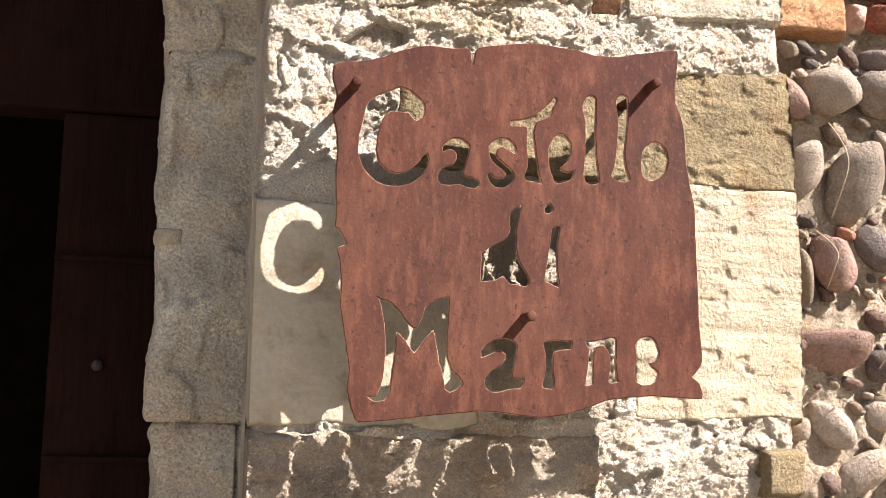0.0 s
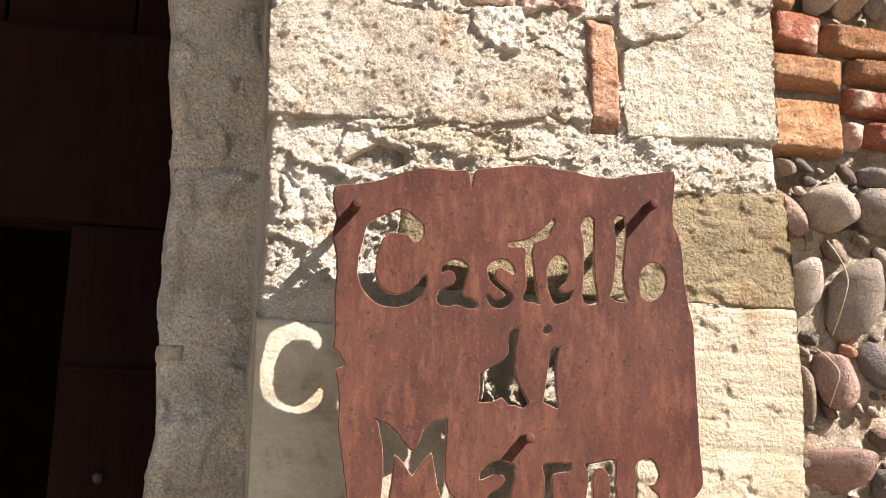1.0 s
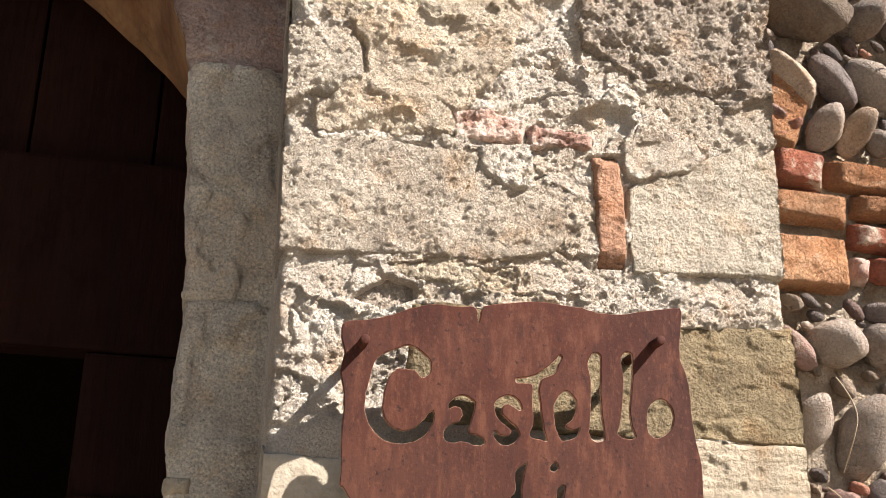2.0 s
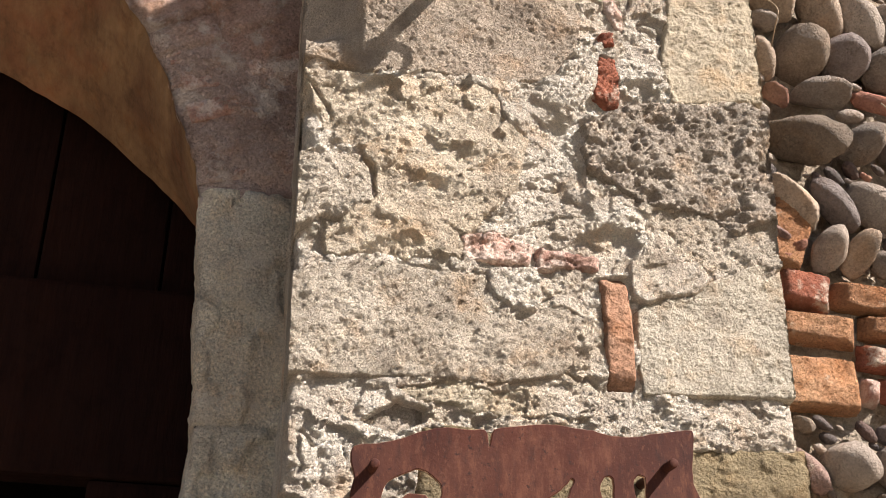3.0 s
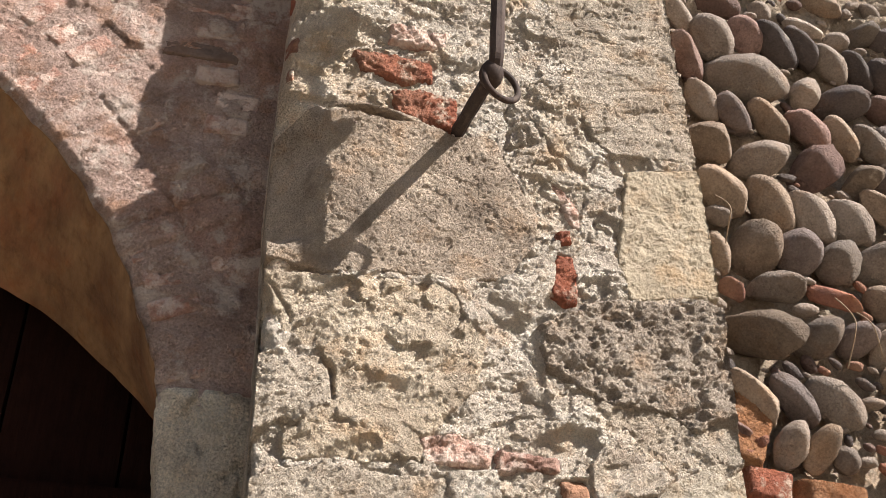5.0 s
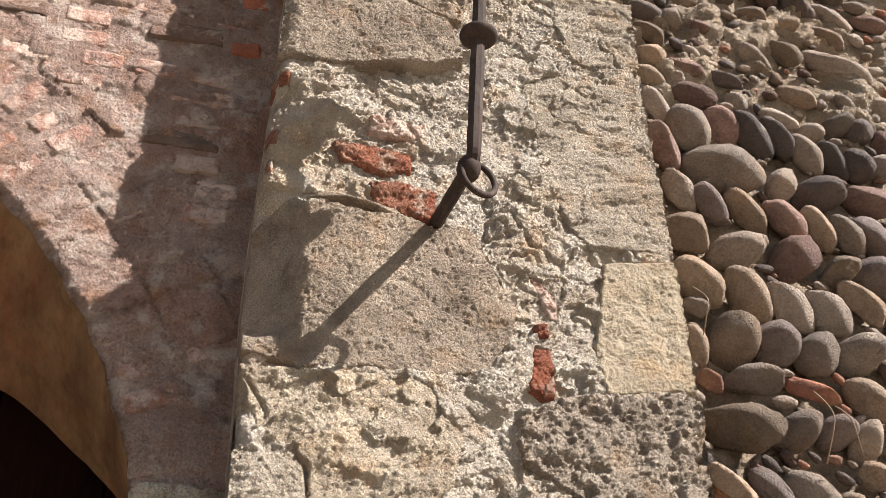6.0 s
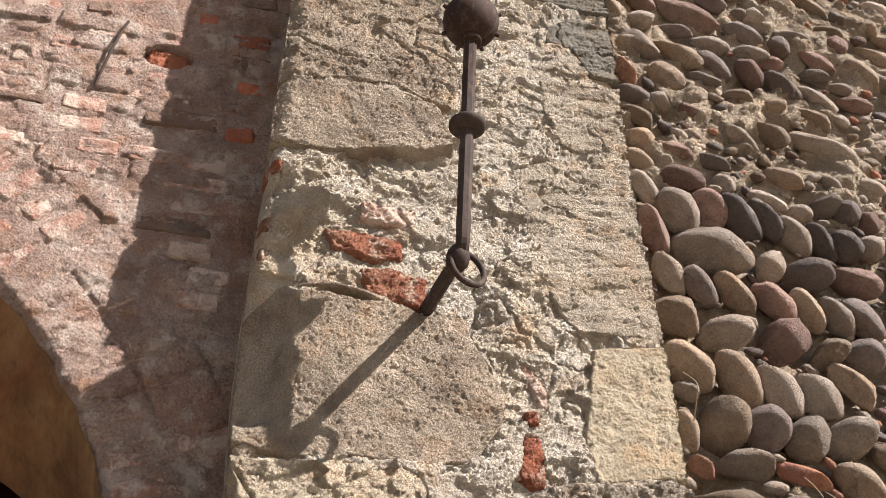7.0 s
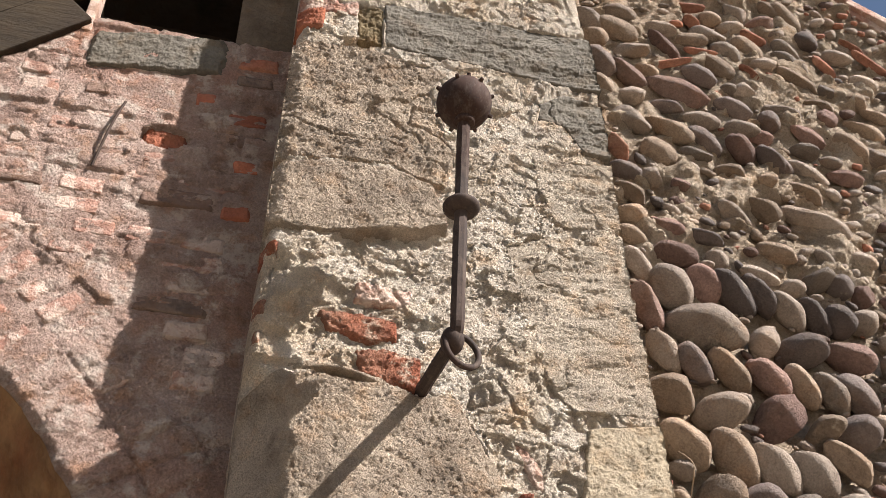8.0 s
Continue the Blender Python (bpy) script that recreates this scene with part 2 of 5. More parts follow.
def rust(name, light, dark, deep):
    m, nt, bsdf = material(name, 0.8, 0.0)
    bsdf.inputs["Specular IOR Level"].default_value = 0.2
    base = ramp(nt, tex(nt, 5, 9, 0.68, (1.3, 1, 0.7)), [(0.38, dark), (0.60, light)])
    aged = ramp(nt, tex(nt, 2.6, 3, 0.5), [(0.40, (1.1, 1.12, 1.1)), (0.58, (0.86, 0.60, 0.48))])
    base = mix(nt, 1.0, base, aged, "MULTIPLY")
    runs = ramp(nt, tex(nt, 45, 8, 0.7, (1.5, 1, 0.5)), [(0.50, (0, 0, 0)), (0.70, (0.6, 0.6, 0.6))])
    colour = mix(nt, runs, base, deep)
    bloom = ramp(nt, tex(nt, 26, 9, 0.75, (1.5, 1, 0.45)), [(0.50, (0, 0, 0)), (0.64, (0.7, 0.7, 0.7))])
    colour = mix(nt, bloom, colour, (light[0] * 1.7, light[1] * 1.75, light[2] * 1.6))
    flecks = ramp(nt, tex(nt, 130, 5, 0.7, (1.2, 1, 0.6)), [(0.56, (0, 0, 0)), (0.66, (0.7, 0.7, 0.7))])
    colour = mix(nt, flecks, colour, (light[0] * 1.5, light[1] * 1.5, light[2] * 1.3))
    dots = ramp(nt, tex(nt, 95, 4, 0.6), [(0.30, (0.8, 0.8, 0.8)), (0.38, (0, 0, 0))])
    colour = mix(nt, dots, colour, deep)
    nt.links.new(colour, bsdf.inputs["Base Color"])
    bump(nt, bsdf, tex(nt, 160, 6, 0.7), 0.5, 0.0012)
    return m


RUST = rust("rusted_steel", (0.060, 0.0202, 0.0115), (0.035, 0.0098, 0.0057), (0.016, 0.0058, 0.0044))
# Worn edge steel, made paler to paint in the light it catches.
EDGE_GLINT = rust("worn_edge_glint", (0.30, 0.20, 0.145), (0.16, 0.085, 0.055), (0.07, 0.03, 0.02))
IRON = rust("forged_iron", (0.055, 0.038, 0.032), (0.030, 0.022, 0.020), (0.020, 0.015, 0.014))
# Brown wood, darkened further so the colour carries the passage's shade.
WOOD = stone("shade_darkened_brown_wood", (0.017, 0.0062, 0.0041), (0.009, 0.0035, 0.0026), (0.012, 0.0043, 0.003), 40, 0.002, 0.4, 0.8, stretch=(1, 1, 0.12), gloss=0.05)
# Timber brown lowered to carry the shade of the plane it stands for.
WOOD_UP = stone("shade_darkened_timber", (0.036, 0.023, 0.010), (0.020, 0.0125, 0.006), (0.026, 0.015, 0.007), 40, 0.002, 0.4, 0.8, stretch=(0.15, 1, 1))
# Near-black tone: the passage's darkness is put into the colour.
DARK = stone("passage_shade_tone", (0.012, 0.008, 0.006), (0.007, 0.005, 0.004), (0.009, 0.006, 0.004), 20, 0.004, 0.3, gloss=0.05)

# Deep tone that puts the recess's shade into its surfaces.
DUSK = stone("recess_shade_tone", (0.05, 0.038, 0.03), (0.03, 0.023, 0.018), (0.04, 0.029, 0.022), 20, 0.004, 0.3, gloss=0.05)
REVEAL = stone("brown_reveal_plaster", (0.17, 0.125, 0.085), (0.10, 0.072, 0.048), (0.13, 0.085, 0.052), 40, 0.004, 0.4)

# ---------------------------------------------------------------- ground
gx = np.concatenate([np.linspace(-400, -6, 12), np.linspace(-5, 5, 21), np.linspace(6, 400, 12)])
gy = np.concatenate([np.linspace(-400, -8, 12), np.linspace(-7, 5, 25), np.linspace(6, 400, 12)])
GX, GY = np.meshgrid(gx, gy)
near = np.exp(-(GX ** 2 + GY ** 2) / 60)
tagged(put("ground", grid_mesh("ground", np.stack([GX, GY, 0.02 * fbm(GX, GY, 3) * near - 0.01], -1)), PAVING),
       "pale stone paving in front of the gate", "ground", kind="structure")

# ---------------------------------------------------------------- the pillar: rough mortar face with sides
PX0, PX1, GATE_Y, TOP = 0.10, 1.04, 0.27, 5.7
WEST = ((0.0, 0.108), (1.45, 0.108), (1.85, 0.105), (2.14, 0.104), (2.4, 0.095), (2.65, 0.089), (2.9, 0.083), (3.12, 0.080), (3.42, 0.080), (3.69, 0.086), (4.11, 0.093), (4.49, 0.102), (5.7, 0.11))
EAST = ((0.0, 1.05), (1.45, 1.056), (1.7, 1.062), (1.9, 1.054), (2.2, 1.036), (2.5, 1.030), (2.82, 1.031), (3.15, 1.020), (3.55, 0.992), (3.82, 0.988), (4.29, 0.981), (4.74, 0.955), (5.7, 0.93))


def west_edge(z):
    return np.interp(z, [k for k, _ in WEST], [x for _, x in WEST])


def east_edge(z):
    return np.interp(z, [k for k, _ in EAST], [x for _, x in EAST])


def cracks(x, z, scale, seed):
    """Thin winding crevices: 1 in the crack, 0 beside it."""
    f = fbm(x * scale, z * scale * 1.4, seed, 3)
    open_ = terrace(fbm(x * 4, z * 4, seed + 31, 2), -0.05, 0.2)
    return np.exp(-(f / 0.025) ** 2) * open_


def mortar_height(x, z):
    wx_, wz_ = x + 0.02 * fbm(x * 20, z * 20, 71, 3), z + 0.02 * fbm(x * 20, z * 20, 72, 3)
    flakes = 0.008 * terrace(fbm(wx_ * 7, wz_ * 9, 21, 3), 0.02, 0.10) + 0.006 * terrace(fbm(wx_ * 15, wz_ * 18, 22, 3), 0.10, 0.17)
    lumps = 0.007 * fbm(wx_ * 11, wz_ * 15, 24, 3) + 0.011 * chips(wx_ * 7 + wz_ * 3, wz_ * 15 - wx_ * 5, 25)
    return flakes + lumps + 0.006 * fbm(x * 5, z * 5, 11, 3) + 0.0060 * crumble(x, z, 12) - 0.002 - 0.010 * cracks(wx_, wz_, 6, 191)


def corner_wear(x, z):
    """The worn left corner beside the large brown block turns away from the sun."""
    band = terrace(z + 0.02 * fbm(x * 9, z * 9, 91), 2.83, 2.88) * (1 - terrace(z, 3.46, 3.56))
    rounded = 0.024 * np.clip(1 - (x - west_edge(z)) / 0.034, 0, 1) ** 1.5 * terrace(z, 3.45, 3.6)
    return rounded + band * 0.10 * np.clip((0.144 - 0.046 * terrace(z, 3.15, 3.21) * (1 - terrace(z, 3.36, 3.42)) + 0.034 * (1 - terrace(z, 3.06, 3.18)) + 0.012 * fbm(z * 11, x * 5, 92) - x) / 0.10, 0, 1)


pillar = tagged(put("pillar", bpy.data.meshes.new("pillar"), MORTAR), "rough gate pillar of mixed stone in crumbling pale mortar", "pillar", kind="structure")
BEDS = []


def stone_face(x0, x1, z0, z1, proud, style, seed, tilt=0.0, ragged=0.008, step=0.0031, corner=0.12, round_=0.012):
    """A block's rough front with edges that turn back into the wall."""
    w, h = x1 - x0, z1 - z0
    nu, nv = max(8, int(w / step)), max(6, int(h / step))
    U, V = np.meshgrid(np.linspace(-1, 1, nu), np.linspace(-1, 1, nv))
    ring = np.maximum(np.abs(U), np.abs(V))
    x, z = U * w / 2, V * h / 2
    x = x * (1 - corner * 0.5 * np.abs(U * V) ** 4)
    z = z * (1 - corner * np.abs(U * V) ** 4)
    pull = ring ** 4
    x = x + 1.6 * ragged * pull * fbm(z * 16 + seed, U * 1.5, seed, 4)
    z = z + 1.6 * ragged * pull * fbm(x * 11 - seed, V * 1.5, seed + 3, 4) + tilt * x
    ax, az = x + x0 * 3.1 + seed, z + z0 * 2.7
    fine = crumble(ax, az, seed + 1)
    if style == "grain":
        rel = 0.014 * fbm(ax * 6, az * 6, seed) + 0.0074 * fine + 0.010 * fbm(ax * 19, az * 22, seed + 4, 3) - 0.010 * cracks(ax, az, 5, seed + 50)
    elif style == "tooled":
        rel = 0.004 * fbm(ax * 6, az * 6, seed) + 0.0036 * fbm(ax * 3, az * 62, seed + 1, 3) + 0.0008 * fbm(ax * 40, az * 9, seed + 6, 3) + 0.0010 * fine - 0.004 * terrace(fbm(ax * 30, az * 40, seed + 4, 2), 0.34, 0.45)
    elif style == "diagonal":
        rel = 0.008 * fbm(ax * 6, az * 6, seed) + 0.0065 * fbm((ax + az) * 22, (ax - az) * 62, seed + 1, 3) + 0.0054 * fine
    elif style == "dressed":
        rel = 0.004 * fbm(ax * 6, az * 6, seed) + 0.0026 * fbm(ax * 14, az * 34, seed + 1, 3) + 0.003 * chips(ax * 34, az * 34, seed + 5) * terrace(fbm(ax * 9, az * 9, seed + 8, 2), -0.2, 0.3) + 0.0042 * fine + 0.004 * fbm((ax + az) * 16, (ax - az) * 50, seed + 21, 3)
    elif style == "even":
        rel = 0.016 * fbm(ax * 4, az * 4, seed) + 0.0046 * fine + 0.0045 * np.maximum(grains(ax * 120, az * 120, seed + 4), 0.3) + 0.004 * fbm(ax * 30, az * 30, seed + 9, 2)
    elif style == "crumbly":
        rel = 0.022 * fbm(ax * 5, az * 7, seed) + 0.0042 * fine + 0.015 * chips(ax * 9 + az * 5, az * 15 - ax * 8, seed + 4) + 0.0035 * chips(ax * 50, az * 60, seed + 12) - 0.014 * cracks(ax, az, 4, seed + 50)
    elif style == "splash":
        rel = 0.008 * fbm((ax + az) * 9, (ax - az) * 40, seed, 3) + 0.0045 * fine
    elif style == "bricklump":
        rel = 0.009 * fbm(ax * 11, az * 16, seed) + 0.0042 * fine
    elif style == "brickface":
        rel = 0.0035 * fbm(ax * 9, az * 14, seed) + 0.0022 * fine + 0.004 * terrace(fbm(ax * 12, az * 20, seed + 4, 3), 0.0, 0.12)
    elif style == "pitted":
        deep = terrace(fbm(ax * 33, az * 40, seed + 4, 3), -0.05, 0.5)
        rel = 0.012 * fbm(ax * 8, az * 8, seed) + 0.0085 * fine + 0.006 * fbm(ax * 24, az * 30, seed + 6, 2) - 0.013 * deep + 0.006
    elif style == "layered":
        rel = 0.013 * fbm(ax * 5 + az * 10, az * 22 - ax * 6, seed, 4) + 0.0050 * fine - 0.008 * cracks(ax, az, 6, seed + 50)
    else:
        rel = 0.004 * fbm(ax * 6, az * 6, seed) + 0.0012 * fine + 0.0022 * fbm(ax * 18, az * 24, seed + 4, 3)
    rim = np.clip((1 - ring) * min(w, h) / 2 / round_, 0, 1)
    y = -(proud + rel) * rim ** 0.5 + 0.028 * (1 - rim) ** 1.5
    return np.stack([x + (x0 + x1) / 2, y, z + (z0 + z1) / 2], -1)


def outline_far(px, pz, shape):
    """Distance from a closed outline, negative inside it."""
    best, inside = np.full(px.shape, 9.0), np.zeros(px.shape, dtype=bool)
    for (ax, az), (bx_, bz_) in zip(shape, shape[1:] + shape[:1]):
        ex, ez = bx_ - ax, bz_ - az
        t = np.clip(((px - ax) * ex + (pz - az) * ez) / (ex * ex + ez * ez), 0, 1)
        best = np.minimum(best, np.hypot(px - ax - t * ex, pz - az - t * ez))
        if ez:
            inside ^= ((az > pz) != (bz_ > pz)) & (px < ax + ex * (pz - az) / ez)
    return np.where(inside, -best, best)


def strayed(x, z, loose):
    """Coordinates that wander, so that a straight outline comes out ragged."""
    dx = 0.034 * fbm(x * 8, z * 8, 95, 3) + 0.009 * fbm(x * 38, z * 38, 96, 3)
    dz = 0.030 * fbm(x * 8, z * 8, 97, 3) + 0.009 * fbm(x * 38, z * 38, 98, 3)
    return x + loose * dx, z + loose * dz


def set_shape(name, shape, proud, style, mat, seed, label="", loose=0.25, ext=0.03):
    """A stone whose visible face has the given outline; the mortar laps over its hidden rim."""
    xs, zs_ = [x for x, _ in shape], [z for _, z in shape]
    BEDS.append((min(xs), max(xs), min(zs_), max(zs_), loose, shape))
    P = stone_face(min(xs) - ext, max(xs) + ext, min(zs_) - ext, max(zs_) + ext, proud + 0.006, style, seed, 0.0, 0.006, corner=0.04)
    sx, sz = strayed(P[..., 0], P[..., 2], loose)
    P[..., 1] += 0.05 * terrace(outline_far(sx, sz, shape), 0.0, 0.016)
    return put(name, grid_mesh(name, trim(P)), mat, pillar, label)


def trim(P):
    """Holds a piece within the pillar's leaning edges."""
    P[..., 0] = np.clip(P[..., 0], west_edge(P[..., 2]) - 0.004, east_edge(P[..., 2]) + 0.004)
    P[..., 1] += corner_wear(P[..., 0], P[..., 2])
    return P


def set_stone(name, x0, x1, z0, z1, proud, style, mat, seed, tilt=0.0, ragged=0.008, label="", cut=True):
    if cut:
        w, e = (x0 - 0.04 if x0 < PX0 + 0.05 else x0), (x1 + 0.04 if x1 > PX1 - 0.05 else x1)
        return set_shape(name, [(w, z0), (e, z0), (e, z1), (w, z1)], proud, style, mat, seed, label, 0.45 if cut is True else 0.15)
    P = stone_face(x0, x1, z0, z1, proud + 0.012, style, seed, tilt, ragged)
    return put(name, grid_mesh(name, trim(P)), mat, pillar, label)


set_stone("stone", 0.13, 0.68, 1.22, 1.425, 0.004, "grain", BROWN, 101)
set_stone("stone", 0.105, 0.475, 1.445, 1.795, 0.002, "smooth", SMOOTH, 102, ragged=0.005, label="smooth beige ashlar block")
set_stone("stone", 0.76, 1.055, 1.465, 1.868, 0.004, "tooled", BEIGE, 103, ragged=0.005, label="pale block with tooled lines")
set_stone("stone", 0.335, 1.045, 1.875, 2.075, 0.002, "brickface", OCHRE, 104, ragged=0.010, label="ochre sandstone block")
set_stone("stone", 0.975, 1.065, 1.33, 1.415, 0.020, "smooth", OCHRE, 105, ragged=0.012, cut=False)
set_stone("stone", 0.50, 0.72, 1.46, 1.86, 0.001, "grain", GREY, 106)
# course over the sign: chiselled grey block, brick on end, pale block with a broken top
set_shape("stone", [(0.093, 2.333), (0.155, 2.36), (0.256, 2.372), (0.348, 2.36), (0.441, 2.365), (0.455, 2.333), (0.531, 2.307), (0.587, 2.322), (0.63, 2.299), (0.603, 2.262), (0.614, 2.225), (0.582, 2.19), (0.456, 2.164), (0.303, 2.164), (0.09, 2.150)],
          0.006, "diagonal", GREY, 107, "grey block with diagonal chisel marks", 0.15)
set_shape("stone", [(0.740, 2.328), (0.771, 2.36), (0.854, 2.369), (0.884, 2.40), (0.977, 2.448), (1.06, 2.478), (1.06, 2.19), (0.747, 2.172), (0.738, 2.272)],
          0.001, "dressed", DRESSED, 108, "pale grey dressed block with a broken top", 0.12)
set_shape("brick", [(0.669, 2.388), (0.714, 2.396), (0.730, 2.176), (0.680, 2.174)], 0.006, "brickface", BRICK_TAN, 130, "brick set on end", 0.06, 0.008)
set_shape("stone", [(0.30, 2.146), (0.456, 2.150), (0.52, 2.160), (0.525, 2.122), (0.42, 2.108), (0.33, 2.120)], -0.004, "grain", CREAM, 110, "cream stone sliver", 0.8)
set_shape("stone", [(0.233, 2.078), (0.295, 2.12), (0.341, 2.108), (0.341, 2.088), (0.288, 2.063)], -0.024, "grain", PITTED, 143, "", 0.3, 0.01)
set_shape("stone", [(0.443, 2.380), (0.447, 2.339), (0.487, 2.315), (0.533, 2.31), (0.543, 2.33), (0.537, 2.395)], 0.012, "grain", MORTAR, 109, "flake of pale mortar", 0.25, 0.02)
set_shape("brick", [(0.391, 2.446), (0.45, 2.454), (0.53, 2.440), (0.52, 2.408), (0.398, 2.404)], 0.004, "grain", BRICK_OLD, 111, "", 0.6, 0.02)
set_shape("brick", [(0.54, 2.438), (0.658, 2.430), (0.658, 2.408), (0.54, 2.402)], 0.004, "grain", BRICK_OLD, 112, "", 0.6, 0.02)
set_shape("stone", [(0.725, 2.425), (0.738, 2.363), (0.758, 2.355), (0.854, 2.379), (0.884, 2.407), (0.795, 2.497), (0.76, 2.482)], 0.010, "splash", MORTAR, 142, "bright splash of pale mortar", 0.25, 0.02)
# crumbling course of yellow mortar and the dark pitted stone
set_shape("stone", [(0.641, 2.713), (0.717, 2.753), (0.832, 2.795), (1.06, 2.807), (1.06, 2.566), (0.946, 2.508), (0.86, 2.556), (0.769, 2.554), (0.656, 2.606)],
          0.004, "pitted", PITTED, 113, "dark deeply pitted stone", 0.8, 0.05)
set_shape("stone", [(0.769, 2.546), (0.859, 2.551), (0.946, 2.503), (1.06, 2.558), (1.06, 2.455), (0.95, 2.412), (0.872, 2.444), (0.734, 2.43)],
          0.002, "grain", GREY, 114, "", 0.7, 0.04)
set_shape("stone", [(0.235, 2.783), (0.444, 2.776), (0.526, 2.665), (0.464, 2.518), (0.397, 2.448), (0.374, 2.386), (0.262, 2.388), (0.145, 2.384), (0.138, 2.44), (0.24, 2.50), (0.215, 2.60), (0.10, 2.62), (0.08, 2.757)],
          0.004, "crumbly", YELLOW, 116, "crumbling yellow mortar bed", 0.9, 0.05)
set_shape("stone", [(0.075, 2.575), (0.207, 2.58), (0.223, 2.483), (0.132, 2.45), (0.08, 2.424)], 0.010, "grain", GREY, 115, "", 0.6)
# the large brown block, its brick pieces and the tooled block
set_shape("stone", [(0.06, 3.123), (0.16, 3.180), (0.314, 3.165), (0.417, 3.172), (0.461, 3.151), (0.549, 3.158), (0.582, 3.078), (0.632, 2.975), (0.621, 2.893), (0.576, 2.82), (0.463, 2.794), (0.303, 2.799), (0.194, 2.783), (0.06, 2.80)],
          0.004, "even", BROWN, 118, "large brown granular block", 0.35, 0.04)
set_shape("stone", [(0.851, 3.125), (1.04, 3.165), (1.06, 2.918), (1.06, 2.839), (0.836, 2.802), (0.816, 2.885), (0.831, 2.966)],
          0.000, "dressed", BEIGE, 119, "pale block with tooled lines", 0.2)
set_shape("brick", [(0.68, 2.887), (0.711, 2.885), (0.718, 2.851), (0.718, 2.780), (0.694, 2.768), (0.664, 2.790)], 0.009, "grain", BRICK_RAW, 131, "", 0.15, 0.012)
set_shape("brick", [(0.667, 3.074), (0.694, 3.064), (0.73, 3.01), (0.734, 2.96), (0.716, 2.978), (0.687, 3.045)], -0.012, "grain", BRICK_OLD, 132, "", 0.2, 0.012)
set_shape("brick", [(0.684, 2.942), (0.702, 2.945), (0.706, 2.912), (0.690, 2.905)], 0.010, "grain", BRICK_RAW, 144, "", 0.15, 0.012)
set_shape("brick", [(0.225, 3.352), (0.31, 3.362), (0.403, 3.351), (0.404, 3.305), (0.34, 3.298), (0.25, 3.312)], 0.003, "grain", BRICK_RAW, 133, "", 0.3, 0.02)
set_shape("brick", [(0.318, 3.250), (0.38, 3.262), (0.455, 3.243), (0.459, 3.172), (0.40, 3.178), (0.332, 3.192)], 0.008, "grain", BRICK_RAW, 134, "", 0.3, 0.02)
set_stone("brick", 0.140, 0.445, 3.176, 3.204, 0.018, "smooth", BROWN, 135, -0.13, 0.006, "thin stone ledge under the brick pieces", cut=False)
set_stone("brick", 0.302, 0.43, 3.405, 3.45, 0.008, "grain", BRICK_OLD, 136, ragged=0.012)
set_stone("brick", 0.086, 0.122, 3.505, 3.548, 0.008, "grain", BRICK_RAW, 137, ragged=0.012, cut=False)
set_stone("brick", 0.080, 0.108, 3.315, 3.385, 0.008, "grain", BRICK_RAW, 138, ragged=0.006, cut=False)
set_stone("brick", 0.080, 0.106, 3.215, 3.295, 0.008, "grain", BRICK_RAW, 139, ragged=0.006, cut=False)
set_shape("stone", [(0.693, 3.643), (0.98, 3.746), (1.03, 3.70), (1.05, 3.417), (1.05, 3.187), (0.81, 3.157), (0.751, 3.272), (0.718, 3.431)], 0.000, "layered", GREY, 120, "", 0.9, 0.05)
# upper blocks and the long slab
set_shape("stone", [(0.06, 3.777), (0.238, 3.826), (0.397, 3.824), (0.484, 3.778), (0.521, 3.660), (0.43, 3.629), (0.295, 3.613), (0.163, 3.586), (0.06, 3.606)], 0.022, "even", BROWN, 121, "rounded brown block", 0.25, 0.04)
set_shape("stone", [(0.06, 4.28), (0.261, 4.304), (0.524, 4.275), (0.48, 4.164), (0.512, 4.043), (0.543, 3.939), (0.522, 3.810), (0.378, 3.858), (0.236, 3.863), (0.07, 3.832)], 0.004, "grain", BROWN, 123, "large brown granular block", 0.5, 0.04)
set_shape("stone", [(0.774, 3.965), (1.01, 4.014), (1.02, 3.759), (0.81, 3.719)], 0.000, "layered", GREY, 124, "", 0.8, 0.04)
set_shape("stone", [(0.800, 4.206), (0.868, 4.248), (1.01, 4.239), (1.01, 4.028), (0.915, 4.039), (0.87, 4.131), (0.796, 4.144)], 0.002, "layered", SLATE, 128, "layered grey stone", 0.3)
set_shape("stone", [(0.346, 4.524), (0.581, 4.523), (0.784, 4.531), (1.01, 4.536), (1.01, 4.294), (0.655, 4.325), (0.350, 4.339)], 0.006, "layered", SLATE, 125, "long grey slab", 0.15)
set_shape("stone", [(0.262, 4.507), (0.336, 4.514), (0.341, 4.331), (0.280, 4.329)], 0.002, "pitted", OCHRE, 126, "small pitted ochre block", 0.1, 0.008)
set_stone("stone", 0.168, 0.268, 4.34, 4.43, 0.006, "grain", MORTAR, 127)
set_stone("brick", 0.105, 0.168, 4.365, 4.43, 0.012, "grain", BRICK, 140, ragged=0.006, cut="exact")
set_stone("brick", 0.105, 0.262, 4.45, 4.51, 0.006, "grain", BRICK_OLD, 141, ragged=0.006)


def bedded(x, z):
    """The mortar's height, opened where the stones show."""
    h = mortar_height(x, z)
    for x0, x1, z0, z1, loose, shape in BEDS:
        lo, hi = np.searchsorted(z[:, 0], z0 - 0.06), np.searchsorted(z[:, 0], z1 + 0.06)
        px, pz = strayed(x[lo:hi], z[lo:hi], loose)
        m = terrace(-outline_far(px, pz, shape), -0.002, 0.004)
        h[lo:hi] = h[lo:hi] * (1 - m) - 0.035 * m
    return h


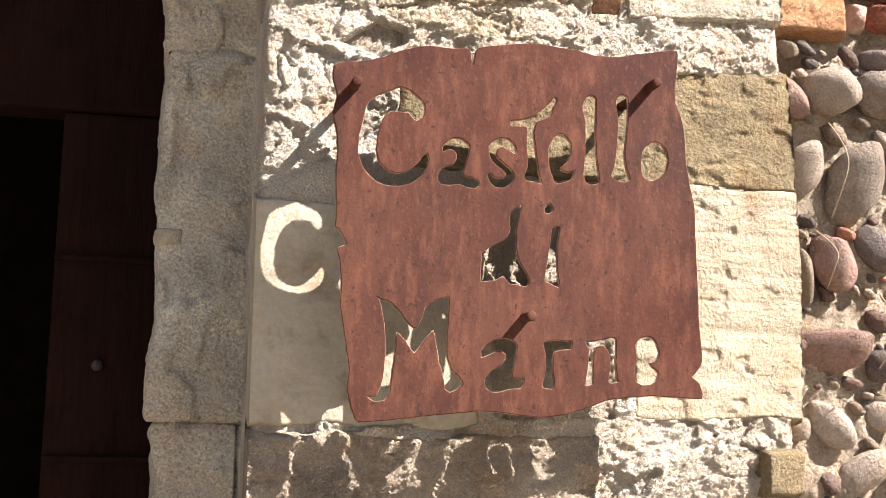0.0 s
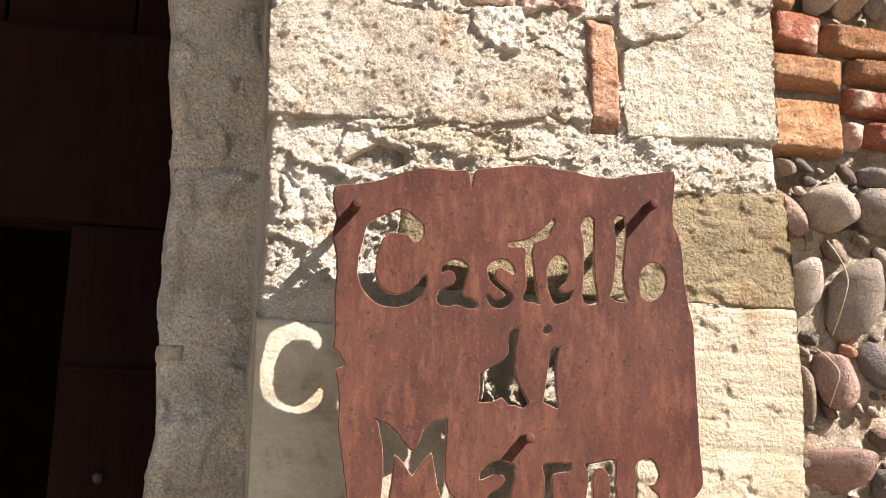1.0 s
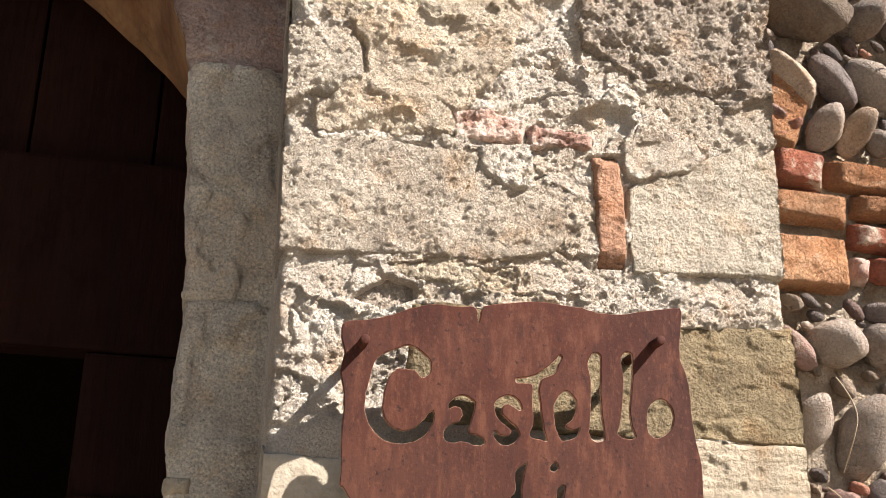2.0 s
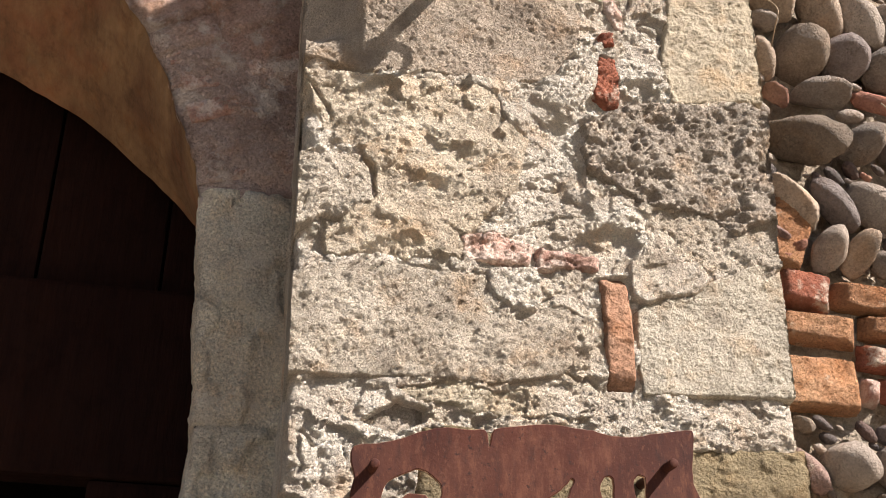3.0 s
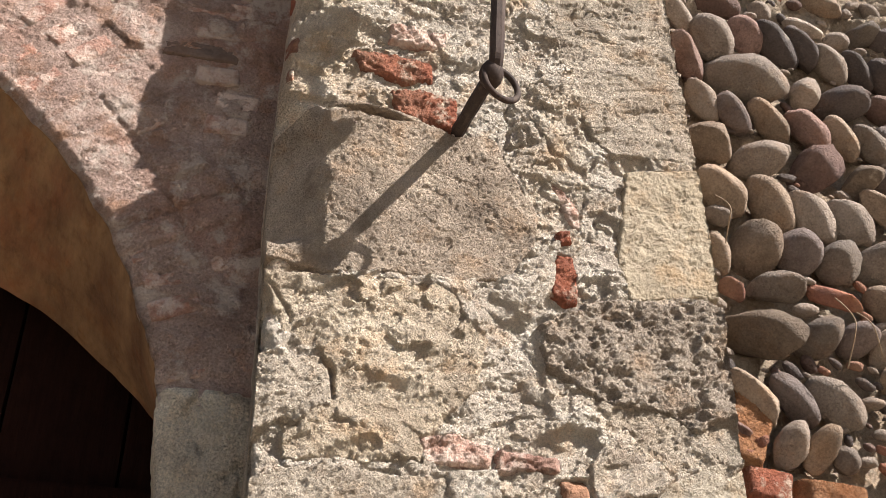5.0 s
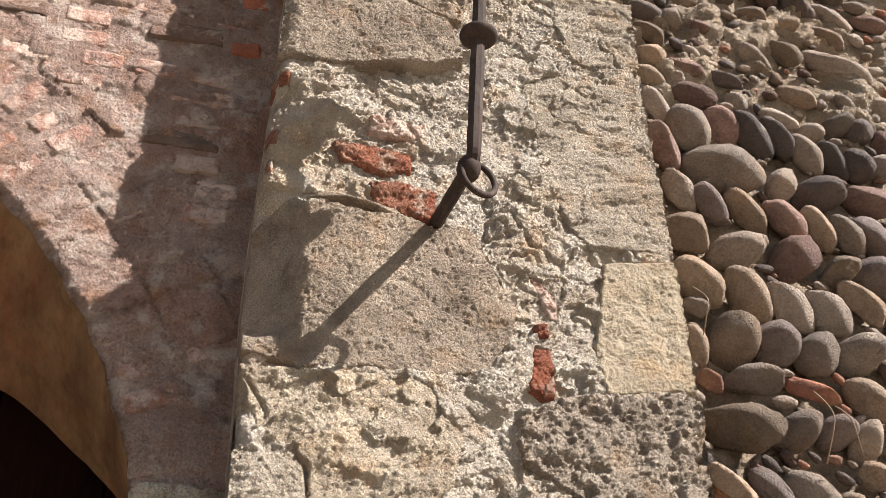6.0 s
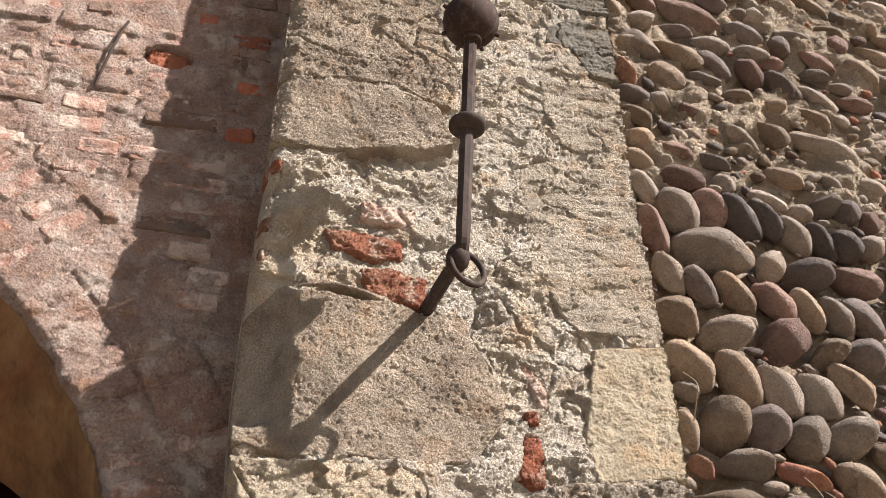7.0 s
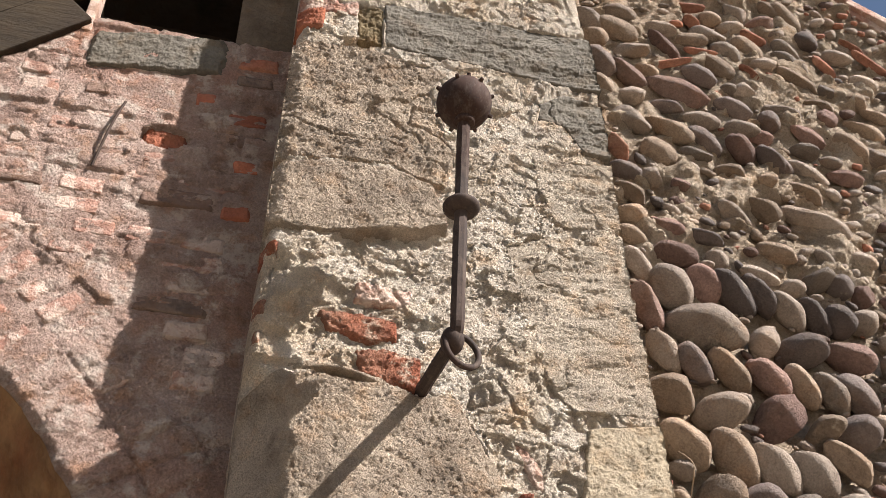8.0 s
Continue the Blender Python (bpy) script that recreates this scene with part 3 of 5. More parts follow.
zs = np.concatenate([np.linspace(0, 1.25, 13)[:-1], np.arange(1.25, 4.72, 0.0026), np.linspace(4.72, TOP, 12)])
inner = np.arange(PX0 + 0.006, PX1 - 0.006, 0.0026)
cols_x = np.concatenate([[PX0] * 5, inner, [PX1] * 4])
cols_y = np.concatenate([[0.40, 0.30, 0.22, 0.16, 0.008], np.zeros(len(inner)), [0.008, 0.04, 0.12, 0.40]])
X, Z = np.meshgrid(cols_x, zs)
Y = np.tile(cols_y, (len(zs), 1))
edge = np.clip(np.minimum(X - PX0, PX1 - X) / 0.03, 0, 1)
west_side, east_side = np.clip(1 - (X - PX0) / 0.05, 0, 1), np.clip(1 - (PX1 - X) / 0.05, 0, 1)
X = X + (west_edge(Z) - PX0) * np.clip((0.40 - X) / 0.30, 0, 1) + (east_edge(Z) - PX1) * np.clip((X - 0.70) / 0.34, 0, 1)
left_wear = 0.012 * fbm(Z * 4, Z * 0 + 2, 41, 4)
right_wear = 0.010 * fbm(Z * 4, Z * 0 + 9, 43, 4)
Y = Y - np.where(Y == 0, bedded(X, Z), 0) + 0.008 * (1 - edge) ** 2
Y = np.maximum(Y, np.where(Y < 0.075, Y + corner_wear(X, Z), Y))
X = X + (left_wear * 0.7 + 0.004 * fbm(Z * 40, Y * 40, 44)) * west_side
X = X + (right_wear * 0.7 + 0.004 * fbm(Z * 40, Y * 40, 45)) * east_side
fill = grid_mesh("pillar_face", np.stack([X, Y, Z], -1))
fill.materials.append(MORTAR)
pillar.data = fill

# ---------------------------------------------------------------- gate wall with its arch, set back from the pillar
ARC_X, ARC_Z, ARC_R, ARC_BACK = -1.524, 2.215, 1.484, 0.75
wx = np.concatenate([np.linspace(-4.2, -0.85, 60)[:-1], np.arange(-0.85, PX0 + 0.012, 0.0055)])
wz = np.arange(2.585, 4.56, 0.0055)
X, Z = np.meshgrid(wx, wz)
R = np.hypot(X - ARC_X, Z - ARC_Z)
inside = R < ARC_R
ragged_edge = 0.010 * fbm(np.arctan2(Z - ARC_Z, X - ARC_X) * 22, Z * 0 + 4, 61, 4)
Xs, Zs = ARC_X + (X - ARC_X) * (ARC_R + ragged_edge) / R, ARC_Z + (Z - ARC_Z) * (ARC_R + ragged_edge) / R
snap = R < ARC_R + 0.012
deep = R < ARC_R - 0.02
keep = ~(deep[:-1, :-1] | deep[1:, :-1] | deep[:-1, 1:] | deep[1:, 1:])
# worn courses: level ones above, and two rings of bricks on edge round the arch
in_ring = R < ARC_R + 0.31
along = np.where(in_ring, np.arctan2(Z - ARC_Z, X - ARC_X) * (ARC_R + 0.15), Z) + 0.006 * fbm(X * 9, Z * 9, 56, 3)
row_ = np.floor(along / 0.073)
across = np.where(in_ring, (R - ARC_R) / 0.155, (X + 0.09 * lattice(row_, row_ * 0, 57)) / 0.235) + 0.03 * fbm(X * 14, Z * 14, 58, 2)
col_ = np.floor(across)
into_row, into_col = np.abs(along / 0.073 - row_ - 0.5), np.abs(across - col_ - 0.5)
face_ = (1 - terrace(into_row, 0.36, 0.48)) * (1 - terrace(into_col, 0.45, 0.49))
bare_ = terrace(fbm(X * 5, Z * 7, 59, 3) + 0.5 * (lattice(row_, col_, 60) - 0.5), -0.15, 0.15)
Yw = GATE_Y - 0.007 * fbm(X * 6, Z * 6, 51) - 0.010 * face_ * bare_ * (0.5 + 0.8 * lattice(row_, col_, 53)) - 0.0044 * crumble(X, Z, 52) - 0.004 * terrace(fbm(X * 10, Z * 26, 54, 3), 0.05, 0.14)
Yw = Yw + 0.040 * (np.hypot((X + 0.220) / 0.070, (Z - 4.112) / 0.043) < 1) + 0.001
Yw = Yw + 0.02 * np.clip(1 - (R - ARC_R) / 0.02, 0, 1)
P = np.stack([np.where(snap, Xs, X), Yw, np.where(snap, Zs, Z)], -1)
gate_wall = tagged(put("wall_gate", grid_mesh("wall_gate", P, keep), PLASTER_WALL),
                   "limewashed brick wall round the gate arch", "wall", kind="structure")
ang = np.linspace(radians(14), radians(166), 150)
dep = np.linspace(GATE_Y + 0.005, ARC_BACK, 40)
A, Dp = np.meshgrid(ang, dep)
front_r = ARC_R + 0.010 * fbm(A * 22, Dp * 0 + 4, 61, 4) * (Dp < 0.3)
fx, fz = ARC_X + front_r * np.cos(A), ARC_Z + front_r * np.sin(A)
half = np.where(A > math.pi / 2, math.pi - A, A)
back_a = radians(40) + (half - radians(14)) / radians(76) * radians(60)
bx, bz = -1.184 + 1.452 * np.cos(back_a), 1.776 + 1.452 * np.sin(back_a)
bx = np.where(A > math.pi / 2, 2 * ARC_X - bx, bx)
s_ = (Dp - dep[0]) / (dep[-1] - dep[0])
wave = 0.010 * fbm(A * 8, Dp * 3, 63, 3) * np.clip(s_ * 6, 0, 1)
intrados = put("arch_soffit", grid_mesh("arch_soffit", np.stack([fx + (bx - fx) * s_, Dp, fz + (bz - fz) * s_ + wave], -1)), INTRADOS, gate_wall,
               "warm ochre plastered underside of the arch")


def jamb_block(x0, x1, z0, z1, seed, out=0.0):
    """A worn upright stone: front and the reveal that faces the passage."""
    zz = np.arange(z0, z1 + 0.004, 0.006)
    xx = np.concatenate([[x0] * 22, np.arange(x0, x1, 0.006)[1:]])
    yy = np.concatenate([np.linspace(ARC_BACK + 0.02, GATE_Y + 0.012, 22), np.full(len(xx) - 22, GATE_Y)])
    X, Z = np.meshgrid(xx, zz)
    Y = np.tile(yy, (len(zz), 1))
    end = np.clip(np.minimum(Z - z0, z1 - Z) / 0.016, 0, 1)
    wear = 0.015 * fbm(Z * 9, Y * 3, seed, 4) + 0.004 * fbm(Z * 60, Y * 60, seed + 1, 2)
    side = np.clip(1 - (X - x0) / 0.03, 0, 1)
    X = X + wear * side + 0.010 * (1 - end) ** 2 * side - 0.032 * terrace(Z, 2.18, 2.60) * side
    front = Y <= GATE_Y
    Y = np.where(front, GATE_Y - out - 0.004 * fbm(X * 9, Z * 9, seed + 2) - 0.0042 * crumble(X, Z, seed + 3) - 0.011 * terrace(fbm(X * 14, Z * 9, seed + 5, 3), 0.05, 0.15), Y)
    Y = Y + np.where(front, 0.022 * (1 - end) ** 2 * 0.5 + 0.012 * side ** 3, 0)
    P = np.stack([X, Y, Z], -1)
    cap = P[-1:].copy()
    cap[..., 1] = np.maximum(cap[..., 1], 0.45)
    cap[..., 2] += 0.004
    return put("stone", grid_mesh("stone", np.concatenate([P, cap])), JAMB, gate_wall)


jamb_block(-0.045, 0.102, 0.0, 1.437, 71, 0.004)
jamb_block(-0.058, 0.118, 1.440, 2.122, 72, 0.008)
jamb_block(-0.060, 0.118, 2.118, 2.622, 73, 0.006)
jamb_block(0.094, 0.118, 0.0, 1.445, 74, -0.012)

# ---------------------------------------------------------------- right wall: sandy mortar that holds river cobbles
WALL_Y = 0.115


def wall_top(x):
    return 5.10 - 0.68 * (x - 2.0)


wx = np.concatenate([np.arange(0.93, 2.5, 0.006), np.linspace(2.55, 9, 12)])
v = np.concatenate([np.linspace(0, 0.22, 8)[:-1], np.linspace(0.22, 1, 640)])
X, V = np.meshgrid(wx, v)
Z = V * np.maximum(wall_top(X), 2.4)
crest = terrace(Z, 3.55, 3.85)
Y = WALL_Y - 0.032 * (1 - terrace(Z, 2.0, 2.2)) - 0.018 * terrace(Z, 3.1, 3.9) - crest * (0.012 + 0.030 * terrace(fbm(X * 7, Z * 9, 84, 3), -0.1, 0.3) + 0.016 * chips(X * 13 + Z * 5, Z * 19 - X * 7, 85)) - 0.020 * fbm(X * 9, Z * 9, 81) - 0.012 * fbm(X * 24, Z * 24, 82, 2) - 0.007 * crumble(X, Z, 83)
Y[-1, :] += 0.5
cobble_wall = tagged(put("wall_cobble", grid_mesh("wall_cobble", np.stack([X, Y, Z], -1)), MORTAR_WALL),
                     "wall of river cobbles and brick pieces in sandy mortar", "wall", kind="structure")

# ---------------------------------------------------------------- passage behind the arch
# Added walls close off the passage; their colour holds its darkness.
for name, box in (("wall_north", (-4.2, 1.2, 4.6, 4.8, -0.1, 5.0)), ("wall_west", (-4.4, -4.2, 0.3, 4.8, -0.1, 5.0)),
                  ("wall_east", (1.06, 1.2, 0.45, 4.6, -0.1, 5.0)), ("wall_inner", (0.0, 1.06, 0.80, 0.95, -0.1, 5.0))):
    tagged(part(name, block(bmesh.new(), *box), DARK), "added near-black wall of the gate passage, darkness put into its colour", "wall", kind="structure")
# Unseen ceiling, added so that no light falls in from above.
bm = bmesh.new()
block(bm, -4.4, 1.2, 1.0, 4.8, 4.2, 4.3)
tagged(part("ceiling", bm, WOOD), "unseen ceiling added to keep light out of the passage", "ceiling", kind="structure")

# ---------------------------------------------------------------- inner wooden doorway
doorway = tagged(new("door_1"), "brown wooden inner doorway standing open, passage darkness put into its colour", "door", kind="structure")
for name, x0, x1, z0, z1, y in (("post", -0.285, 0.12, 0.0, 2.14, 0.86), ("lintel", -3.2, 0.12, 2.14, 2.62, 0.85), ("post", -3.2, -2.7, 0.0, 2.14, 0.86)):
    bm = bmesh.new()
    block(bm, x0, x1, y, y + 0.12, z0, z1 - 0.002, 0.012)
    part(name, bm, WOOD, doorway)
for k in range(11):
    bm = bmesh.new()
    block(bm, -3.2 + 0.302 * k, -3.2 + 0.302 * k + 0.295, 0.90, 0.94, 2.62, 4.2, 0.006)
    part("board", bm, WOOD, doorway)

for z in (1.80, 1.355):
    bm = bmesh.new()
    block(bm, -0.284, 0.10, 0.845, 0.861, z - 0.006, z + 0.006, 0.003)
    part("rail", bm, WOOD, doorway)
bm = bmesh.new()
bmesh.ops.create_uvsphere(bm, u_segments=12, v_segments=8, radius=0.013, matrix=Matrix.Translation((-0.178, 0.852, 1.561)))
part("door_knob", bm, IRON, doorway, "small dark iron knob", True)

# ---------------------------------------------------------------- rusted sign with cut-out writing
EDGE_TOP = [(-295, 233), (-284, 239), (-253, 244), (-226, 251), (-199, 263), (-167, 274), (-145, 278), (-108, 278), (-83, 280), (-78, 270), (-76, 246), (-70, 261), (-65, 282), (-33, 289), (24, 298), (68, 296), (102, 294), (131, 288), (171, 288), (200, 295), (241, 303)]
EDGE_RIGHT = [(276, 309), (277, 287), (273, 253), (273, 219), (283, 195), (288, 167), (291, 119), (297, 81), (304, 49), (306, -3), (307, -50), (309, -96), (311, -151), (315, -206), (303, -225), (297, -232), (310, -243)]
EDGE_BOTTOM = [(314, -265), (275, -264), (227, -263), (188, -266), (150, -272), (122, -283), (85, -294), (48, -300), (11, -298), (-25, -293), (-61, -293), (-106, -298), (-150, -303), (-193, -309)]
EDGE_LEFT = [(-241, -313), (-248, -304), (-254, -287), (-259, -266), (-257, -236), (-262, -207), (-268, -173), (-273, -143), (-273, -104), (-276, -74), (-281, -53), (-266, -46), (-280, -22), (-285, -18), (-284, 17), (-287, 53), (-285, 88), (-287, 124), (-294, 159), (-289, 187), (-296, 213)]
CUT_C = [(-192, 210), (-178, 207), (-161, 197), (-150, 184), (-149, 168), (-156, 158), (-165, 155), (-177, 166), (-192, 167), (-206, 166), (-216, 154), (-223, 129), (-225, 106), (-220, 88), (-210, 77), (-194, 71), (-176, 76), (-163, 88), (-152, 102), (-145, 107), (-141, 98), (-143, 85), (-154, 66), (-171, 53), (-194, 48), (-216, 50), (-234, 60), (-248, 77), (-256, 99), (-255, 126), (-250, 149), (-244, 177), (-226, 194), (-207, 203)]
CUT_A = [(-123, 116), (-114, 128), (-100, 135), (-86, 132), (-75, 123), (-77, 107), (-84, 84), (-85, 75), (-74, 73), (-61, 67), (-59, 58), (-67, 53), (-81, 54), (-96, 58), (-108, 55), (-122, 56), (-129, 65), (-127, 77), (-118, 86), (-104, 92), (-99, 101), (-101, 110), (-109, 113), (-120, 107)]
CUT_S = [(-47, 121), (-40, 133), (-26, 140), (-12, 138), (-1, 129), (2, 116), (-4, 113), (-12, 118), (-23, 123), (-31, 117), (-30, 108), (-19, 98), (-7, 89), (-1, 76), (-7, 64), (-20, 56), (-34, 57), (-45, 67), (-48, 79), (-41, 81), (-34, 75), (-23, 74), (-18, 81), (-30, 90), (-42, 101)]
CUT_T = [(-12, 168), (6, 172), (23, 177), (40, 190), (54, 203), (63, 214), (70, 209), (63, 195), (58, 180), (46, 174), (35, 168), (30, 152), (33, 129), (37, 102), (40, 83), (45, 67), (31, 69), (15, 72), (12, 80), (17, 91), (18, 110), (16, 133), (16, 158), (2, 158), (-10, 159)]
CUT_E = [(52, 126), (59, 142), (71, 154), (83, 151), (93, 138), (93, 119), (86, 105), (75, 95), (88, 91), (100, 97), (95, 79), (83, 72), (69, 69), (61, 77), (55, 93), (53, 107)]
CUT_L = [(110, 201), (117, 218), (126, 223), (136, 217), (136, 193), (135, 155), (137, 118), (141, 90), (141, 76), (129, 71), (117, 74), (112, 88), (115, 116), (116, 154), (114, 182)]
CUT_LL = [(168, 215), (178, 228), (190, 224), (192, 207), (190, 169), (186, 131), (188, 103), (196, 86), (185, 79), (170, 81), (160, 89), (166, 110), (170, 148), (172, 182)]
CUT_O = [(212, 118), (216, 138), (230, 151), (244, 151), (257, 141), (262, 122), (257, 102), (244, 89), (227, 84), (214, 93)]
CUT_D = [(-9, 21), (3, 29), (12, 35), (6, 12), (3, -11), (3, -38), (9, -60), (20, -77), (26, -91), (18, -100), (4, -97), (-11, -95), (-19, -85), (-28, -90), (-37, -93), (-55, -94), (-58, -90), (-56, -59), (-56, -47), (-38, -35), (-19, -25), (-10, -11), (-11, 7)]
CUT_DOT = [(47, 30), (55, 38), (62, 34), (63, 25), (55, 19), (47, 22)]
CUT_I = [(60, -3), (69, 2), (75, -2), (71, -25), (70, -48), (71, -70), (75, -99), (60, -94), (47, -87), (51, -62), (55, -35), (57, -17)]
CUT_M = [(-219, -122), (-214, -126), (-198, -130), (-184, -142), (-169, -161), (-157, -169), (-149, -151), (-145, -138), (-132, -126), (-118, -121), (-106, -118), (-104, -136), (-107, -176), (-106, -210), (-98, -232), (-85, -243), (-80, -253), (-89, -262), (-102, -268), (-111, -262), (-113, -250), (-121, -220), (-126, -194), (-130, -175), (-139, -185), (-150, -199), (-159, -210), (-168, -199), (-177, -187), (-185, -180), (-187, -196), (-189, -222), (-192, -247), (-194, -269), (-203, -282), (-220, -284), (-233, -274), (-218, -274), (-210, -256), (-206, -231), (-205, -196), (-208, -162), (-214, -136)]
CUT_A_LOW = [(-54, -213), (-52, -196), (-38, -185), (-18, -179), (-4, -181), (5, -189), (5, -207), (-1, -229), (-2, -240), (11, -240), (18, -243), (13, -259), (-3, -260), (-18, -264), (-33, -266), (-46, -259), (-49, -245), (-37, -230), (-22, -221), (-14, -209), (-22, -201), (-35, -206)]
CUT_R = [(47, -183), (70, -180), (84, -180), (96, -180), (94, -195), (80, -197), (66, -201), (64, -223), (68, -256), (57, -259), (45, -255), (49, -232), (50, -205)]
CUT_N = [(115, -181), (136, -178), (155, -173), (170, -175), (169, -211), (171, -237), (175, -244), (160, -247), (154, -242), (158, -220), (155, -198), (147, -188), (136, -191), (131, -212), (131, -247), (122, -252), (115, -250), (120, -221), (122, -194)]
CUT_E_LOW = [(200, -183), (208, -172), (225, -168), (237, -177), (243, -195), (237, -209), (227, -213), (237, -222), (242, -228), (238, -240), (227, -247), (212, -248), (200, -241), (198, -223), (202, -201)]

SIGN_X, SIGN_Y, SIGN_Z = 0.5, -0.126, 1.76


def sign_plate():
    data = bpy.data.curves.new("plate", "CURVE")
    data.dimensions, data.fill_mode, data.extrude, data.bevel_depth, data.bevel_resolution = "2D", "BOTH", 0.002, 0.0018, 1
    rng = random.Random(5)
    outline = EDGE_TOP + EDGE_RIGHT + EDGE_BOTTOM + EDGE_LEFT
    cuts = [CUT_C, CUT_A, CUT_S, CUT_T, CUT_E, CUT_L, CUT_LL, CUT_O, CUT_D, CUT_DOT, CUT_I, CUT_M, CUT_A_LOW, CUT_R, CUT_N, CUT_E_LOW]
    for ring in [outline] + cuts:
        n, fine = len(ring), []
        for i in range(n):
            p0, p1, p2, p3 = (Vector(ring[(i + k) % n]) for k in (-1, 0, 1, 2))
            for s in (0.0, 0.33, 0.67):
                c = 0.5 * (2 * p1 + (p2 - p0) * s + (2 * p0 - 5 * p1 + 4 * p2 - p3) * s * s + (3 * p1 - p0 - 3 * p2 + p3) * s ** 3)
                fine.append((c.lerp(p1.lerp(p2, s), 0.35) + Vector((rng.uniform(-0.6, 0.6), rng.uniform(-0.6, 0.6)))) / 1000)
        spline = data.splines.new("POLY")
        spline.points.add(len(fine) - 1)
        for q, c in zip(spline.points, fine):
            q.co = (c.x, c.y, 0, 1)
        spline.use_cyclic_u = True
    ob = new("plate_curve", data)
    me = bpy.data.meshes.new_from_object(ob.evaluated_get(bpy.context.evaluated_depsgraph_get()))
    bpy.data.objects.remove(ob)
    bpy.data.curves.remove(data)
    me.transform(Matrix.Rotation(radians(90), 4, "X"))
    me.materials.clear()
    me.materials.append(RUST)
    me.materials.append(EDGE_GLINT)
    # Edge and bevel faces take the paler colour with the painted glint.
    me.polygons.foreach_set("material_index", [0 if abs(p.normal.y) > 0.9 else 1 for p in me.polygons])
    return me


sign = tagged(new("sign"), "rusted steel sign with cut-out words Castello di Marne", "sign")
sign.location = (SIGN_X, SIGN_Y, SIGN_Z)
plate = put("plate", sign_plate(), RUST, sign, "rust-brown steel plate with ragged edges and cut-out letters")
for x, z in ((-0.264, 0.203), (0.227, 0.242), (0.017, -0.147)):
    bm = bmesh.new()
    bmesh.ops.create_cone(bm, cap_ends=True, segments=14, radius1=0.0085, radius2=0.008, depth=0.175, matrix=pose(x, 0.048, z, 90))
    bmesh.ops.bevel(bm, geom=[e for e in bm.edges if len(e.link_faces) == 2 and e.calc_face_angle() > 1.2], offset=0.0015, segments=1, affect="EDGES")
    part("pin", bm, RUST, sign, "rusted round fixing pin", True)

# ---------------------------------------------------------------- forged iron torch holder on the pillar
holder = tagged(new("torch_holder"), "forged iron wall holder with ring, collar and studded ball", "wall holder")
holder.location = (0.46, 0.0, 3.18)


def bar(points, half, name, label=""):
    """A square forged bar along a line of points (from the holder's foot), with edges that waver."""
    bm = bmesh.new()
    rings = []
    pts = [Vector(p) for p in points]
    for i, p in enumerate(pts):
        t = (pts[min(i + 1, len(pts) - 1)] - pts[max(i - 1, 0)]).normalized()
        side = t.cross(Vector((1, 0, 0))).normalized()
        out = side.cross(t).normalized()
        h = half * (1 + 0.10 * noise.noise(p * 40))
        ring = []
        for k in range(8):
            a = math.tau * (k + 0.5) / 8
            r = h / max(abs(math.cos(a)), abs(math.sin(a))) * 0.97
            ring.append(bm.verts.new(p + out * r * math.cos(a) + side * r * math.sin(a)))
        rings.append(ring)
    for a, b in zip(rings, rings[1:]):
        for k in range(8):
            bm.faces.new((a[k], a[(k + 1) % 8], b[(k + 1) % 8], b[k]))
    bm.faces.new(rings[0][::-1]), bm.faces.new(rings[-1])
    bmesh.ops.recalc_face_normals(bm, faces=bm.faces[:])
    return part(name, bm, IRON, holder, label)


HY = -0.275
arm = [(0.021 * s, 0.06 + (HY - 0.06) * s, -0.045 * s) for s in np.linspace(0, 0.86, 12)]
bend = [(0.021, HY + 0.04 * (1 - math.sin(a)), -0.006 - 0.04 * math.cos(a)) for a in np.linspace(0.15, 1.5, 7)]
rise = [(0.021 + 0.0137 * s, HY - 0.034 * s, -0.001 + 0.569 * s) for s in np.linspace(0.05, 1, 30)]
bar(arm + bend + rise, 0.0145, "bar", "square forged bar bent upwards")


def turned(profile, at, name, label, tilt=0.0, segments=28):
    """A round part from (radius, height) pairs."""
    bm = bmesh.new()
    rows = [[bm.verts.new((r * math.cos(math.tau * k / segments), r * math.sin(math.tau * k / segments), z)) for k in range(segments)] for r, z in profile]
    for a, b in zip(rows, rows[1:]):
        for k in range(segments):
            bm.faces.new((a[k], a[(k + 1) % segments], b[(k + 1) % segments], b[k]))
    bm.faces.new(rows[0][::-1]), bm.faces.new(rows[-1])
    bmesh.ops.recalc_face_normals(bm, faces=bm.faces[:])
    bm.transform(pose(*at, tilt))
    return part(name, bm, IRON, holder, label, True)


turned([(0.014, -0.016), (0.033, -0.012), (0.041, -0.003), (0.041, 0.004), (0.033, 0.013), (0.014, 0.017)], (0.0285, HY - 0.018, 0.288), "collar", "round flattened collar")
BALL = Vector((0.0355, HY - 0.036, 0.614))
ball_profile = [(0.066 * math.cos(a), 0.066 * math.sin(a)) for a in np.linspace(-1.4, 1.4, 15)]
ball = turned(ball_profile, BALL, "ball", "hollow iron ball with studs", segments=32)
for k in range(14):
    lat, lon = ((-0.45, 0.35, 1.0)[k % 3]), k * 2.4
    d = Vector((math.cos(lat) * math.cos(lon), math.cos(lat) * math.sin(lon), math.sin(lat)))
    bm = bmesh.new()
    bmesh.ops.create_cone(bm, cap_ends=True, segments=8, radius1=0.0065, radius2=0.0045, depth=0.014, matrix=Matrix.Translation(BALL + d * 0.068) @ d.to_track_quat("Z", "Y").to_matrix().to_4x4())
    part("stud", bm, IRON, ball)
